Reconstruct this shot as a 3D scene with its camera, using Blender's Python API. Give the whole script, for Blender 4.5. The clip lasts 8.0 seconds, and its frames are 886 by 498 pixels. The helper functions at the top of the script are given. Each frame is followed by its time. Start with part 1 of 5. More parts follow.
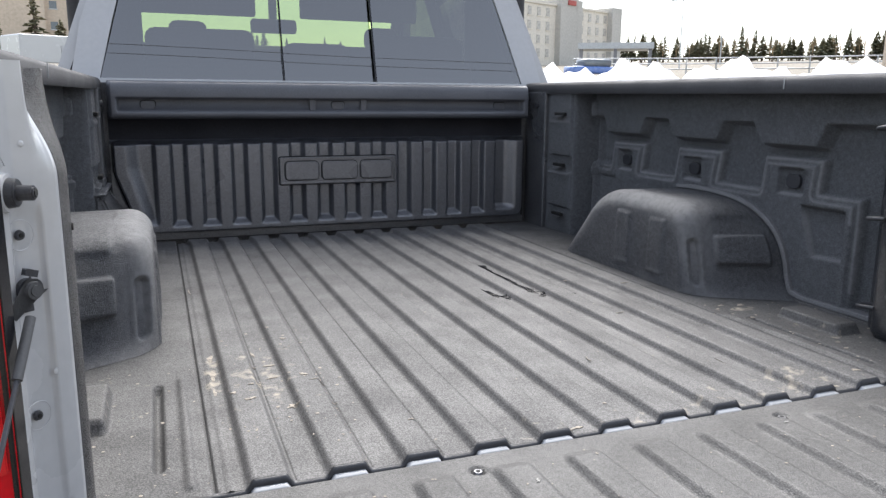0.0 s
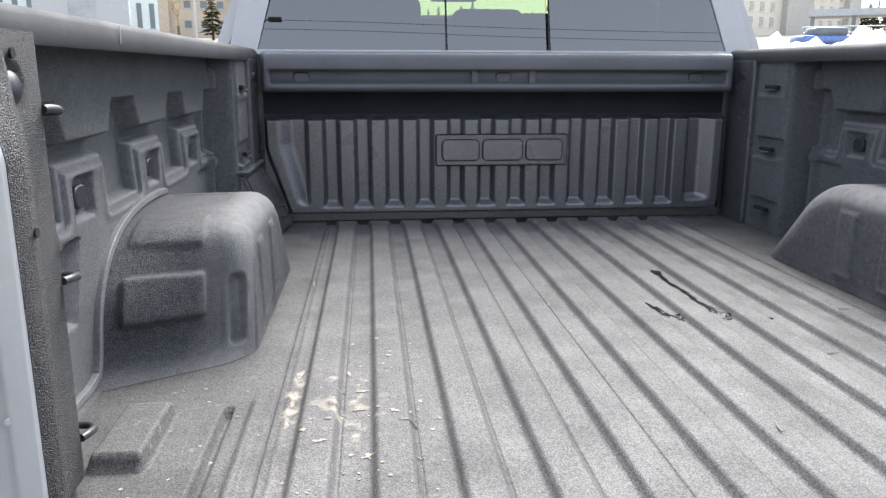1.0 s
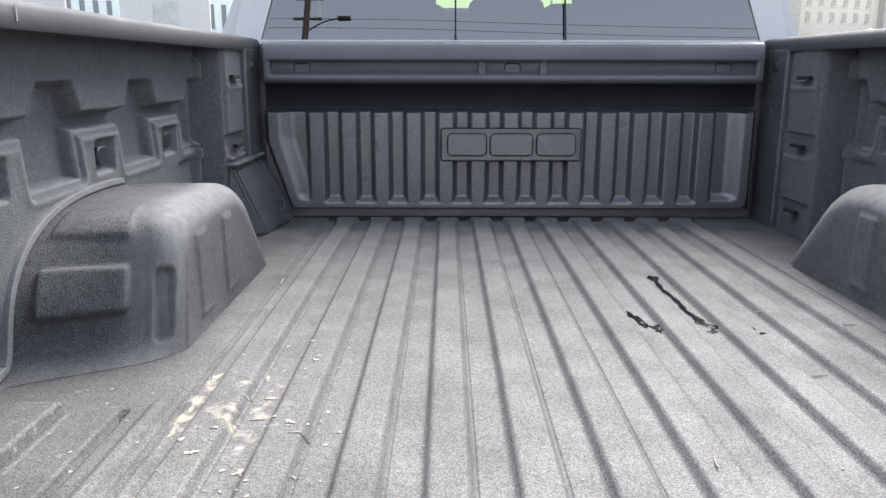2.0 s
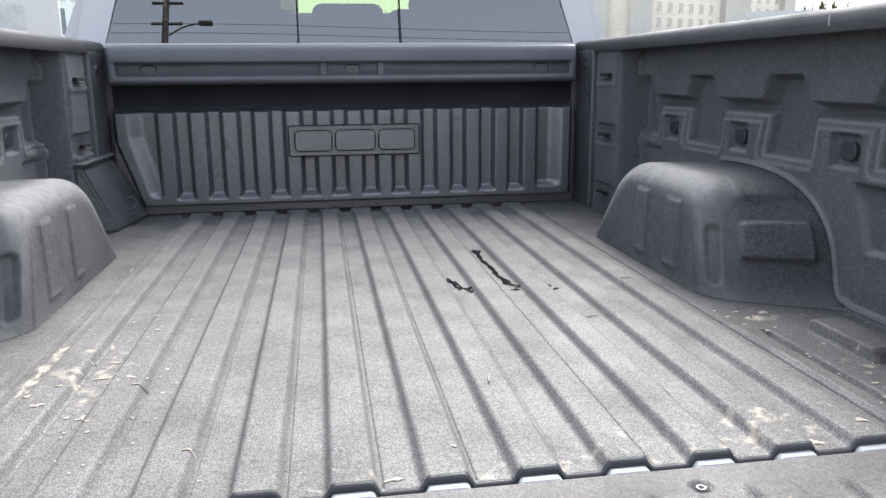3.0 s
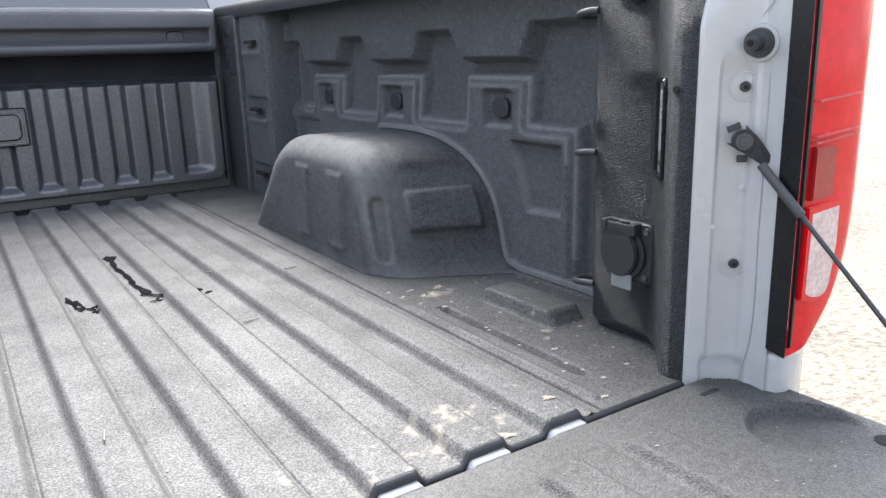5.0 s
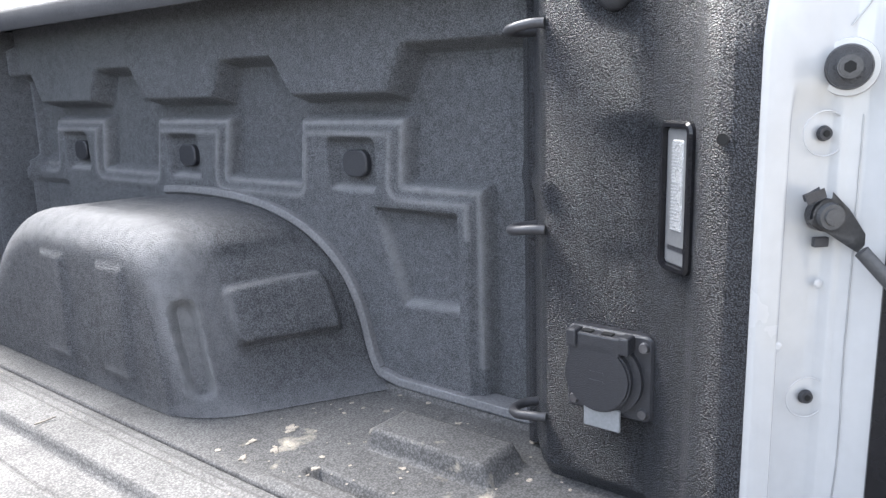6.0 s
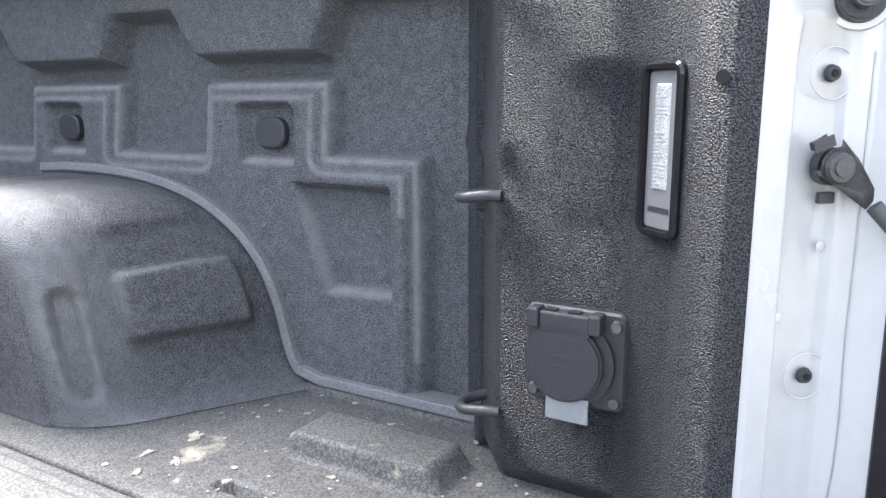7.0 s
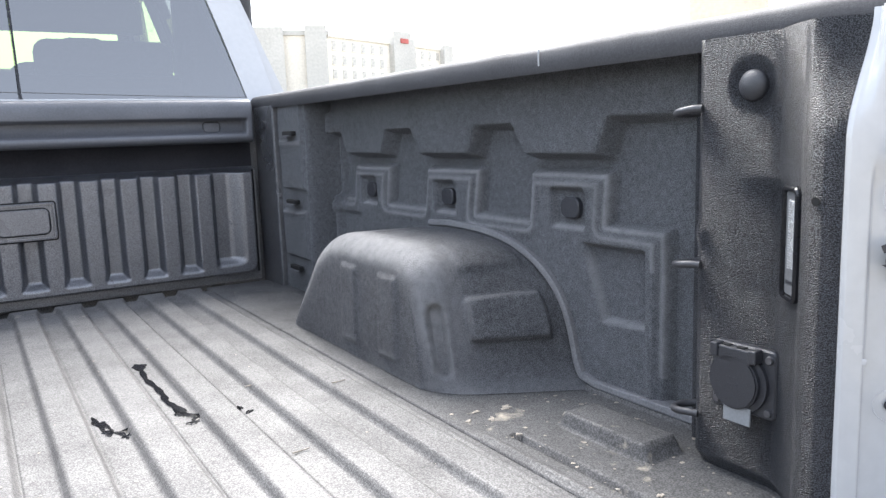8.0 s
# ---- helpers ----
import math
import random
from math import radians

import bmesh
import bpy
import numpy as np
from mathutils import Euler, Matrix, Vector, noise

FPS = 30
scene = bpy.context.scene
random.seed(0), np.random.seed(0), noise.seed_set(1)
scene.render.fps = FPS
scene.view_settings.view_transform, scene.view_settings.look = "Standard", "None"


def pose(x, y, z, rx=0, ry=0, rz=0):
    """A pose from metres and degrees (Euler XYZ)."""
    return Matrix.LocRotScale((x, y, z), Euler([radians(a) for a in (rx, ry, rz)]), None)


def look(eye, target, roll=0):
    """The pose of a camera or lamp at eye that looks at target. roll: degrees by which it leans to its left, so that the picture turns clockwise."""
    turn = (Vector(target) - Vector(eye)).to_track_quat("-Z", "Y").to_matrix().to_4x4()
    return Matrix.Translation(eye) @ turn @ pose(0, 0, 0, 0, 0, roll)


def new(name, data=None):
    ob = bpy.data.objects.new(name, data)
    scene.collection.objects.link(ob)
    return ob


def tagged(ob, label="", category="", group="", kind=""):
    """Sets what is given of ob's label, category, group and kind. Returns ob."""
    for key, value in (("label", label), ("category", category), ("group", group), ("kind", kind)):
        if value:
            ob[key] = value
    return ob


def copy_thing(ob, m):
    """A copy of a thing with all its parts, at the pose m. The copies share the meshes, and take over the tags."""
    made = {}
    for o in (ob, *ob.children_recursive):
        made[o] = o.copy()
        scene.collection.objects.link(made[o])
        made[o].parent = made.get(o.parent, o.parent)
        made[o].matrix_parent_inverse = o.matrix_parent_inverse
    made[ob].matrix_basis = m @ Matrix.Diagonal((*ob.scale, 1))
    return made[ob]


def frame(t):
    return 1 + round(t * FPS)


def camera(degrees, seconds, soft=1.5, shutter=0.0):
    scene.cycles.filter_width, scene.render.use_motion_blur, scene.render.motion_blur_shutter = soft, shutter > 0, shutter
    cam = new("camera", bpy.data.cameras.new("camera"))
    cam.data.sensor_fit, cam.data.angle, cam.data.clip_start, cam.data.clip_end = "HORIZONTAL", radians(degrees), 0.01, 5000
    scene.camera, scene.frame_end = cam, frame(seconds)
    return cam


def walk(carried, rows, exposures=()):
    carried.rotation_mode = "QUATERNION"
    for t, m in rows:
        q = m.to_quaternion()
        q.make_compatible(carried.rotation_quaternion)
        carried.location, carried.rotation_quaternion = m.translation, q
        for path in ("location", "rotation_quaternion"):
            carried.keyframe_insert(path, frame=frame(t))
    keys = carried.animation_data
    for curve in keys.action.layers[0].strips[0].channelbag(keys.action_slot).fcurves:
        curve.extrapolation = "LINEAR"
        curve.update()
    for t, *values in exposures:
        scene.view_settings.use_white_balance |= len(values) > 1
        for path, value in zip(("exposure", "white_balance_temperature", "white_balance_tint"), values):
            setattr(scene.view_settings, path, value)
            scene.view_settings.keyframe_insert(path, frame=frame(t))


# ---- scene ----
cam = camera(60.8, 8.0, soft=1.4)
PATH = [
    (0, (-0.664, -0.948, 0.521), (0.028, 0.889, 0.133), 0.4),
    (0.5, (-0.558, -0.781, 0.515), (-0.09, 1.118, 0.098), 0.2),
    (1, (-0.46, -0.653, 0.51), (-0.274, 1.286, 0.057), 0.1),
    (1.2, (-0.423, -0.619, 0.506), (-0.372, 1.326, 0.041), -0.0),
    (2.3, (-0.138, -0.547, 0.478), (-0.147, 1.403, 0.032), 0.1),
    (2.5, (-0.108, -0.585, 0.48), (-0.02, 1.364, 0.039), -0.2),
    (3, (-0.119, -0.764, 0.465), (0.187, 1.162, 0.022), -0.5),
    (3.5, (-0.116, -0.919, 0.445), (0.356, 0.963, -0.042), -0.9),
    (4, (-0.087, -0.944, 0.406), (0.537, 0.881, -0.123), -1.1),
    (4.2, (-0.077, -0.91, 0.394), (0.615, 0.887, -0.144), -1.1),
    (5.3, (0.07, -0.411, 0.429), (1.274, 1.115, -0.041), -2.3),
    (5.5, (0.098, -0.319, 0.433), (1.402, 1.13, -0.017), -2.5),
    (6, (0.177, -0.135, 0.413), (1.706, 1.085, -0.006), -1.9),
    (6.5, (0.22, -0.059, 0.365), (1.875, 0.99, -0.034), -0.7),
    (7, (0.232, -0.044, 0.355), (1.916, 0.959, -0.041), -0.3),
    (7.5, (0.158, -0.134, 0.403), (1.696, 1.084, 0.014), -1.8),
    (8, (0.028, -0.395, 0.448), (1.076, 1.282, 0.15), -2.0),
]
EXPOSURES = [(0, 1.55), (0.5, 1.8), (1.2, 1.98), (2.5, 2.12), (4.2, 2.0), (5.3, 2.4), (5.6, 2.57), (6.2, 3.12), (7.2, 3.24), (7.7, 2.92), (8, 2.66)]   # the camera opens up towards the dark wall
walk(cam, [(t, look(eye, target, roll)) for t, eye, target, roll in PATH], EXPOSURES)

# ---- light ----
SUN_AZ, SUN_EL = radians(22), radians(52)      # clockwise from the truck's nose
world = bpy.data.worlds.new("world")
scene.world = world
world.use_nodes = True
wn = world.node_tree.nodes
sky = wn.new("ShaderNodeTexSky")
sky.sky_type = "NISHITA"
sky.sun_disc = False
sky.sun_elevation, sky.sun_rotation = SUN_EL, SUN_AZ
sky.air_density, sky.dust_density, sky.ozone_density = 1.0, 1.35, 1.0
wn["Background"].inputs["Strength"].default_value = 0.145
veil = wn.new("ShaderNodeHueSaturation")       # thin high cloud greys the blue
veil.inputs["Saturation"].default_value = 0.48
world.node_tree.links.new(sky.outputs[0], veil.inputs["Color"])
world.node_tree.links.new(veil.outputs[0], wn["Background"].inputs["Color"])
sun = new("sun", bpy.data.lights.new("sun", "SUN"))
sun.data.energy, sun.data.angle, sun.data.color = 2.5, radians(45), (1.0, 0.975, 0.945)
sun.matrix_world = look((20 * math.sin(SUN_AZ) * math.cos(SUN_EL), 20 * math.cos(SUN_AZ) * math.cos(SUN_EL), 20 * math.sin(SUN_EL)), (0, 0, 0))


# ---- materials ----
def mat(name, color, rough=0.5, metal=0.0, vary=0.25, scale=8.0, fine=120.0, bump=0.0, bump_scale=300.0, coat=0.0, spec=0.5, color2=None, spread=(0.4, 0.7), rough_vary=0.1, pits=0.0, coat_rough=0.08, coat_ior=1.5):
    """Procedural surface: two scales of colour variation, a roughness drift and a relief."""
    m = bpy.data.materials.new(name)
    m.use_nodes = True
    n, l = m.node_tree.nodes, m.node_tree.links
    b = n["Principled BSDF"]
    b.inputs["Metallic"].default_value = metal
    b.inputs["Coat Weight"].default_value = coat
    b.inputs["Specular IOR Level"].default_value = spec
    b.inputs["Coat Roughness"].default_value, b.inputs["Coat IOR"].default_value = coat_rough, coat_ior
    co = n.new("ShaderNodeTexCoord")
    big, small = n.new("ShaderNodeTexNoise"), n.new("ShaderNodeTexNoise")
    for t, sc, d in ((big, scale, 6.0), (small, fine, 3.0)):
        t.inputs["Scale"].default_value, t.inputs["Detail"].default_value = sc, d
        l.new(co.outputs["Object"], t.inputs["Vector"])
    ramp = n.new("ShaderNodeMapRange")
    ramp.inputs["From Min"].default_value, ramp.inputs["From Max"].default_value = spread
    l.new(big.outputs["Fac"], ramp.inputs["Value"])
    mix = n.new("ShaderNodeMix")
    mix.data_type = "RGBA"
    c2 = color2 or tuple(c * (1 - vary) for c in color)
    mix.inputs["A"].default_value, mix.inputs["B"].default_value = (*color, 1), (*c2, 1)
    l.new(ramp.outputs["Result"], mix.inputs["Factor"])
    mul = n.new("ShaderNodeMix")
    mul.data_type, mul.blend_type = "RGBA", "MULTIPLY"
    mul.inputs["Factor"].default_value = 1.0
    gr = n.new("ShaderNodeMapRange")
    gr.inputs["From Min"].default_value, gr.inputs["From Max"].default_value = 0.3, 0.7
    gr.inputs["To Min"].default_value, gr.inputs["To Max"].default_value = 1 - vary, 1 + vary
    l.new(small.outputs["Fac"], gr.inputs["Value"])
    comb = n.new("ShaderNodeCombineColor")
    for c in ("Red", "Green", "Blue"):
        l.new(gr.outputs["Result"], comb.inputs[c])
    l.new(mix.outputs["Result"], mul.inputs["A"])
    l.new(comb.outputs["Color"], mul.inputs["B"])
    l.new(mul.outputs["Result"], b.inputs["Base Color"])
    rr = n.new("ShaderNodeMapRange")
    rr.inputs["From Min"].default_value, rr.inputs["From Max"].default_value = 0.3, 0.7
    rr.inputs["To Min"].default_value, rr.inputs["To Max"].default_value = max(0.02, rough - rough_vary), min(1, rough + rough_vary)
    l.new(big.outputs["Fac"], rr.inputs["Value"])
    l.new(rr.outputs["Result"], b.inputs["Roughness"])
    if bump:
        peb = n.new("ShaderNodeTexNoise")
        peb.inputs["Scale"].default_value, peb.inputs["Detail"].default_value, peb.inputs["Roughness"].default_value = bump_scale, 2.0, 0.6
        l.new(co.outputs["Object"], peb.inputs["Vector"])
        grain = peb.outputs["Fac"]
        if pits:
            cell, inv, mixh = n.new("ShaderNodeTexVoronoi"), n.new("ShaderNodeMath"), n.new("ShaderNodeMath")
            cell.inputs["Scale"].default_value = bump_scale * 0.62
            l.new(co.outputs["Object"], cell.inputs["Vector"])
            inv.operation, mixh.operation = "MULTIPLY_ADD", "MULTIPLY_ADD"
            inv.inputs[1].default_value, inv.inputs[2].default_value = -0.45, 0.45
            l.new(cell.outputs["Distance"], inv.inputs[0])
            mixh.inputs[1].default_value = 0.55
            l.new(grain, mixh.inputs[0])
            l.new(inv.outputs[0], mixh.inputs[2])
            grain = mixh.outputs[0]
        bn = n.new("ShaderNodeBump")
        bn.inputs["Strength"].default_value, bn.inputs["Distance"].default_value = 1.0, bump
        l.new(grain, bn.inputs["Height"])
        l.new(bn.outputs["Normal"], b.inputs["Normal"])
        l.new(bn.outputs["Normal"], b.inputs["Coat Normal"])
        if pits:                                   # darker in the grain's low spots, lighter on its crowns
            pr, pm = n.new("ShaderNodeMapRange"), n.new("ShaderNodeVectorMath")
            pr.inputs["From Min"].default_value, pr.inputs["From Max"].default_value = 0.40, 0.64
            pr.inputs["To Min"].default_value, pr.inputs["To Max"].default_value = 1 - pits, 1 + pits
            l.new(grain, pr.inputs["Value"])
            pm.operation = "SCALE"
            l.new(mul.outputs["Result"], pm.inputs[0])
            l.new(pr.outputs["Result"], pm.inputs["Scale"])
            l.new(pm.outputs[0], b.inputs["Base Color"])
            pc = n.new("ShaderNodeMapRange")       # only the crowns of the grains are glossy
            pc.inputs["From Min"].default_value, pc.inputs["From Max"].default_value = 0.40, 0.64
            pc.inputs["To Min"].default_value, pc.inputs["To Max"].default_value = 0.55 * coat, coat
            l.new(grain, pc.inputs["Value"])
            l.new(pc.outputs["Result"], b.inputs["Coat Weight"])
            ps = n.new("ShaderNodeMapRange")
            ps.inputs["From Min"].default_value, ps.inputs["From Max"].default_value = 0.40, 0.64
            ps.inputs["To Min"].default_value, ps.inputs["To Max"].default_value = 0.6 * spec, spec
            l.new(grain, ps.inputs["Value"])
            l.new(ps.outputs["Result"], b.inputs["Specular IOR Level"])
    return m


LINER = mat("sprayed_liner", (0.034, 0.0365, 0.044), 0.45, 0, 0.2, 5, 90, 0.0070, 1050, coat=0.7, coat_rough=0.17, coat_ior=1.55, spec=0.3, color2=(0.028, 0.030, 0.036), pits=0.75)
LINER_DUST_LIT = mat("dusty_lit_wheelhouse_liner", (0.122, 0.124, 0.131), 0.6, 0, 0.2, 5, 90, 0.0058, 880, coat=0.1, coat_rough=0.4, spec=0.3, color2=(0.100, 0.102, 0.108), pits=0.45)
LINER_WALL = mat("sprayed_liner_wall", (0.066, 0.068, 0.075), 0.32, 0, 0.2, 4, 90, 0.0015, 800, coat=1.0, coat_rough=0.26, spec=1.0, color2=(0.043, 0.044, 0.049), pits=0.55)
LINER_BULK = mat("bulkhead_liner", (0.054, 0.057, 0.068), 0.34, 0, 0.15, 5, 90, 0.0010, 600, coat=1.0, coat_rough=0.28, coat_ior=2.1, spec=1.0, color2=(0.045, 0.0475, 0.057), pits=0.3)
LINER_SIDE = mat("rubbed_lit_bed_side_liner", (0.150, 0.156, 0.168), 0.5, 0, 0.2, 4, 90, 0.0068, 900, coat=0.5, coat_rough=0.28, spec=0.5, color2=(0.132, 0.137, 0.148), pits=0.4)
SEALER = mat("dusty_sealer", (0.16, 0.16, 0.165), 0.5, 0, 0.25, 12, 300, 0.0006, 300)
LINER_FLOOR = mat("dusty_liner", (0.122, 0.1195, 0.118), 0.6, 0, 0.15, 7, 120, 0.0008, 560, spec=0.2, color2=(0.092, 0.090, 0.089), pits=0.3)

LINER_GATE = mat("tailgate_liner", (0.074, 0.0725, 0.0715), 0.55, 0, 0.22, 7, 120, 0.0012, 620, spec=0.4, color2=(0.060, 0.0585, 0.0575), pits=0.22)


def soil(m, zones, tone):
    """Dried mud caught in patches: ragged noise, thickest in a few zones (x, y, reach x, reach y, amount)."""
    n, l = m.node_tree.nodes, m.node_tree.links
    b = n["Principled BSDF"]
    base = b.inputs["Base Color"].links[0].from_socket
    co = n.new("ShaderNodeTexCoord")
    total = None
    for x, y, rx, ry, amount in zones:
        mp, gr, mu = n.new("ShaderNodeMapping"), n.new("ShaderNodeTexGradient"), n.new("ShaderNodeMath")
        mp.inputs["Location"].default_value = (-x / rx, -y / ry, 0)
        mp.inputs["Scale"].default_value = (1 / rx, 1 / ry, 0)
        gr.gradient_type = "SPHERICAL"
        mu.operation = "MULTIPLY"
        mu.inputs[1].default_value = amount
        l.new(co.outputs["Object"], mp.inputs["Vector"])
        l.new(mp.outputs[0], gr.inputs["Vector"])
        l.new(gr.outputs["Fac"], mu.inputs[0])
        if total is None:
            total = mu.outputs[0]
        else:
            mx = n.new("ShaderNodeMath")
            mx.operation = "MAXIMUM"
            l.new(total, mx.inputs[0])
            l.new(mu.outputs[0], mx.inputs[1])
            total = mx.outputs[0]
    ns = n.new("ShaderNodeTexNoise")
    ns.inputs["Scale"].default_value, ns.inputs["Detail"].default_value, ns.inputs["Roughness"].default_value = 34, 7, 0.62
    l.new(co.outputs["Object"], ns.inputs["Vector"])
    ad, rg, mix = n.new("ShaderNodeMath"), n.new("ShaderNodeMapRange"), n.new("ShaderNodeMix")
    ad.operation = "ADD"
    l.new(ns.outputs["Fac"], ad.inputs[0])
    l.new(total, ad.inputs[1])
    rg.inputs["From Min"].default_value, rg.inputs["From Max"].default_value = 0.74, 0.98
    l.new(ad.outputs[0], rg.inputs["Value"])
    mix.data_type = "RGBA"
    mix.inputs["B"].default_value = (*tone, 1)
    l.new(rg.outputs["Result"], mix.inputs["Factor"])
    l.new(base, mix.inputs["A"])
    l.new(mix.outputs["Result"], b.inputs["Base Color"])


def swept(m, inner, outer, tone):
    """Less dust beyond a band about the middle: the bare liner shows, with a ragged border."""
    n, l = m.node_tree.nodes, m.node_tree.links
    b = n["Principled BSDF"]
    base = b.inputs["Base Color"].links[0].from_socket
    co, sp, ab, ns, ad, rg, mix = n.new("ShaderNodeTexCoord"), n.new("ShaderNodeSeparateXYZ"), n.new("ShaderNodeMath"), n.new("ShaderNodeTexNoise"), n.new("ShaderNodeMath"), n.new("ShaderNodeMapRange"), n.new("ShaderNodeMix")
    l.new(co.outputs["Object"], sp.inputs[0])
    ab.operation, ad.operation = "ABSOLUTE", "MULTIPLY_ADD"
    l.new(sp.outputs["X"], ab.inputs[0])
    ns.inputs["Scale"].default_value, ns.inputs["Detail"].default_value = 9, 6
    l.new(co.outputs["Object"], ns.inputs["Vector"])
    l.new(ns.outputs["Fac"], ad.inputs[0])
    ad.inputs[1].default_value = 0.16
    l.new(ab.outputs[0], ad.inputs[2])
    rg.inputs["From Min"].default_value, rg.inputs["From Max"].default_value, rg.inputs["To Max"].default_value = inner, outer, 0.8
    l.new(ad.outputs[0], rg.inputs["Value"])
    mix.data_type, mix.blend_type = "RGBA", "MULTIPLY"
    mix.inputs["B"].default_value = (*tone, 1)
    l.new(rg.outputs["Result"], mix.inputs["Factor"])
    l.new(base, mix.inputs["A"])
    l.new(mix.outputs["Result"], b.inputs["Base Color"])


def rub_and_light(m, tone):
    """Paints chalky rub and caught sky light pale where the mesh is marked, broken up by noise."""
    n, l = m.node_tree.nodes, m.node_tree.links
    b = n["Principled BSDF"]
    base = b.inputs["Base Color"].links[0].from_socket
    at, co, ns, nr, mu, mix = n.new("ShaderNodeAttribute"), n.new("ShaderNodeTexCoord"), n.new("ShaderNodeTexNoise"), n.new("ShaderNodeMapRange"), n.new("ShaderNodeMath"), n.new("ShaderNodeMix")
    at.attribute_name = "rub_light"
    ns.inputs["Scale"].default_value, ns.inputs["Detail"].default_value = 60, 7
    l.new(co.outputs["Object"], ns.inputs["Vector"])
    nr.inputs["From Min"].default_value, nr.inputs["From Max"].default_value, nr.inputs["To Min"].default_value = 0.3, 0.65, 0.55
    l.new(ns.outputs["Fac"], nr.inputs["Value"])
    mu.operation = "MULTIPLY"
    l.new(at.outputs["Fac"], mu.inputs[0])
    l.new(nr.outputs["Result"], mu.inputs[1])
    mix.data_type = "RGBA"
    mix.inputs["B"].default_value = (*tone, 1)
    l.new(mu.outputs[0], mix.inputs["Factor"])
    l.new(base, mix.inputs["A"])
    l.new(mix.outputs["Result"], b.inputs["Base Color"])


# wheelhouse shoulder: dust and the sky light it catches, both in the colour
rub_and_light(LINER_DUST_LIT, (0.25, 0.25, 0.255))
# bed side lips: chalky rub and painted light on the ledges
rub_and_light(LINER_SIDE, (0.32, 0.32, 0.33))
swept(LINER_FLOOR, 0.66, 0.78, (0.70, 0.705, 0.71))
soil(LINER_FLOOR, ((-0.592, 0.50, 0.030, 0.26, 0.35), (-0.50, 0.45, 0.15, 0.32, 0.27), (0.72, 0.55, 0.14, 0.11, 0.25), (0.76, 0.30, 0.22, 0.34, 0.19),
                   (0.02, 1.88, 0.9, 0.14, 0.2), (0.2, 0.06, 0.8, 0.10, 0.22), (-0.75, 0.45, 0.16, 0.3, 0.18), (0.46, 0.10, 0.25, 0.13, 0.27)), (0.38, 0.34, 0.275))
PLASTIC = mat("black_plastic", (0.027, 0.028, 0.033), 0.4, 0, 0.1, 10, 300, 0.0006, 700)
# near-black colour for the deep shade under the header
GAP_SHADE = mat("gap_shade_black", (0.024, 0.025, 0.031), 0.75, 0, 0.15, 6, 200, 0.0004, 600, spec=0.2)
RAIL = mat("rail_plastic", (0.055, 0.055, 0.059), 0.7, 0, 0.15, 6, 300, 0.0005, 600, spec=0.22)
HEADER = mat("header_plastic", (0.074, 0.078, 0.090), 0.48, 0, 0.15, 6, 200, 0.0004, 700, spec=0.7)
WHITE = mat("white_paint", (0.425, 0.43, 0.437), 0.25, 0, 0.03, 3, 60, coat=0.6, rough_vary=0.04)
STEEL = mat("dark_steel", (0.16, 0.16, 0.17), 0.4, 0.8, 0.2, 20, 200)
WIRE = mat("coated_wire", (0.05, 0.05, 0.055), 0.4, 0.2, 0.2, 30, 300)
HOLE = mat("hollow_black", (0.008, 0.008, 0.008), 0.9, 0, 0.1)
LENS_GREY = mat("satin_lamp_lens", (0.13, 0.133, 0.138), 0.35, 0, 0.08, 20, 300)
CLIP = mat("grey_moulded_clip", (0.055, 0.0565, 0.06), 0.5, 0, 0.12, 20, 300, 0.0004, 500)
FLAP = mat("grey_tab", (0.22, 0.23, 0.24), 0.5, 0, 0.1, 20, 300)
REFLECTOR = mat("lamp_reflector", (0.46, 0.465, 0.47), 0.25, 0.4, 0.15, 60, 400, 0.001, 500)
RED = mat("red_lens", (0.6, 0.006, 0.012), 0.12, 0, 0.12, 6, 80, coat=0.15, spec=0.3, rough_vary=0.04)
SMOKED_RED = mat("smoked_red_lens", (0.30, 0.012, 0.016), 0.15, 0, 0.2, 30, 120, coat=0.3, spec=0.4)
PINK = mat("moulded_lens_line", (0.62, 0.10, 0.11), 0.2, 0, 0.15, 30, 120)
CLEAR = mat("clear_lens", (0.58, 0.46, 0.46), 0.15, 0, 0.2, 40, 200, coat=0.5)
GLOSS = mat("gloss_black", (0.010, 0.010, 0.012), 0.2, 0, 0.1, 5, 80, coat=0.15, spec=0.3, rough_vary=0.05)
MUD = mat("dried_mud", (0.30, 0.265, 0.22), 0.9, 0, 0.3, 60, 300, 0.002, 200, color2=(0.17, 0.155, 0.135))
WET = mat("wet_stain", (0.004, 0.004, 0.005), 0.12, 0, 0.1, 30, 200, 0.0015, 160, spec=0.22, rough_vary=0.06)
TRIM = mat("cab_trim", (0.03, 0.03, 0.033), 0.8, 0, 0.2, 5, 100)
RUBBER = mat("tyre_rubber", (0.025, 0.025, 0.027), 0.75, 0, 0.2, 10, 120, 0.002, 120)
ALLOY = mat("alloy", (0.55, 0.56, 0.58), 0.3, 0.9, 0.1)
GRAVEL = mat("gravel", (0.215, 0.19, 0.148), 0.95, 0, 0.4, 1.2, 25, 0.02, 30, color2=(0.145, 0.13, 0.105))
SNOW = mat("old_snow", (0.82, 0.83, 0.86), 0.7, 0, 0.1, 0.25, 4, 0.05, 3, color2=(0.62, 0.6, 0.58))
STUCCO = mat("beige_stucco", (0.52, 0.43, 0.34), 0.9, 0, 0.1, 0.2, 3)
DARK_CLAD = mat("slate_cladding", (0.2, 0.2, 0.21), 0.8, 0, 0.1, 0.2, 3)
PALE_CLAD = mat("pale_cladding", (0.62, 0.68, 0.66), 0.7, 0, 0.06, 0.2, 3)
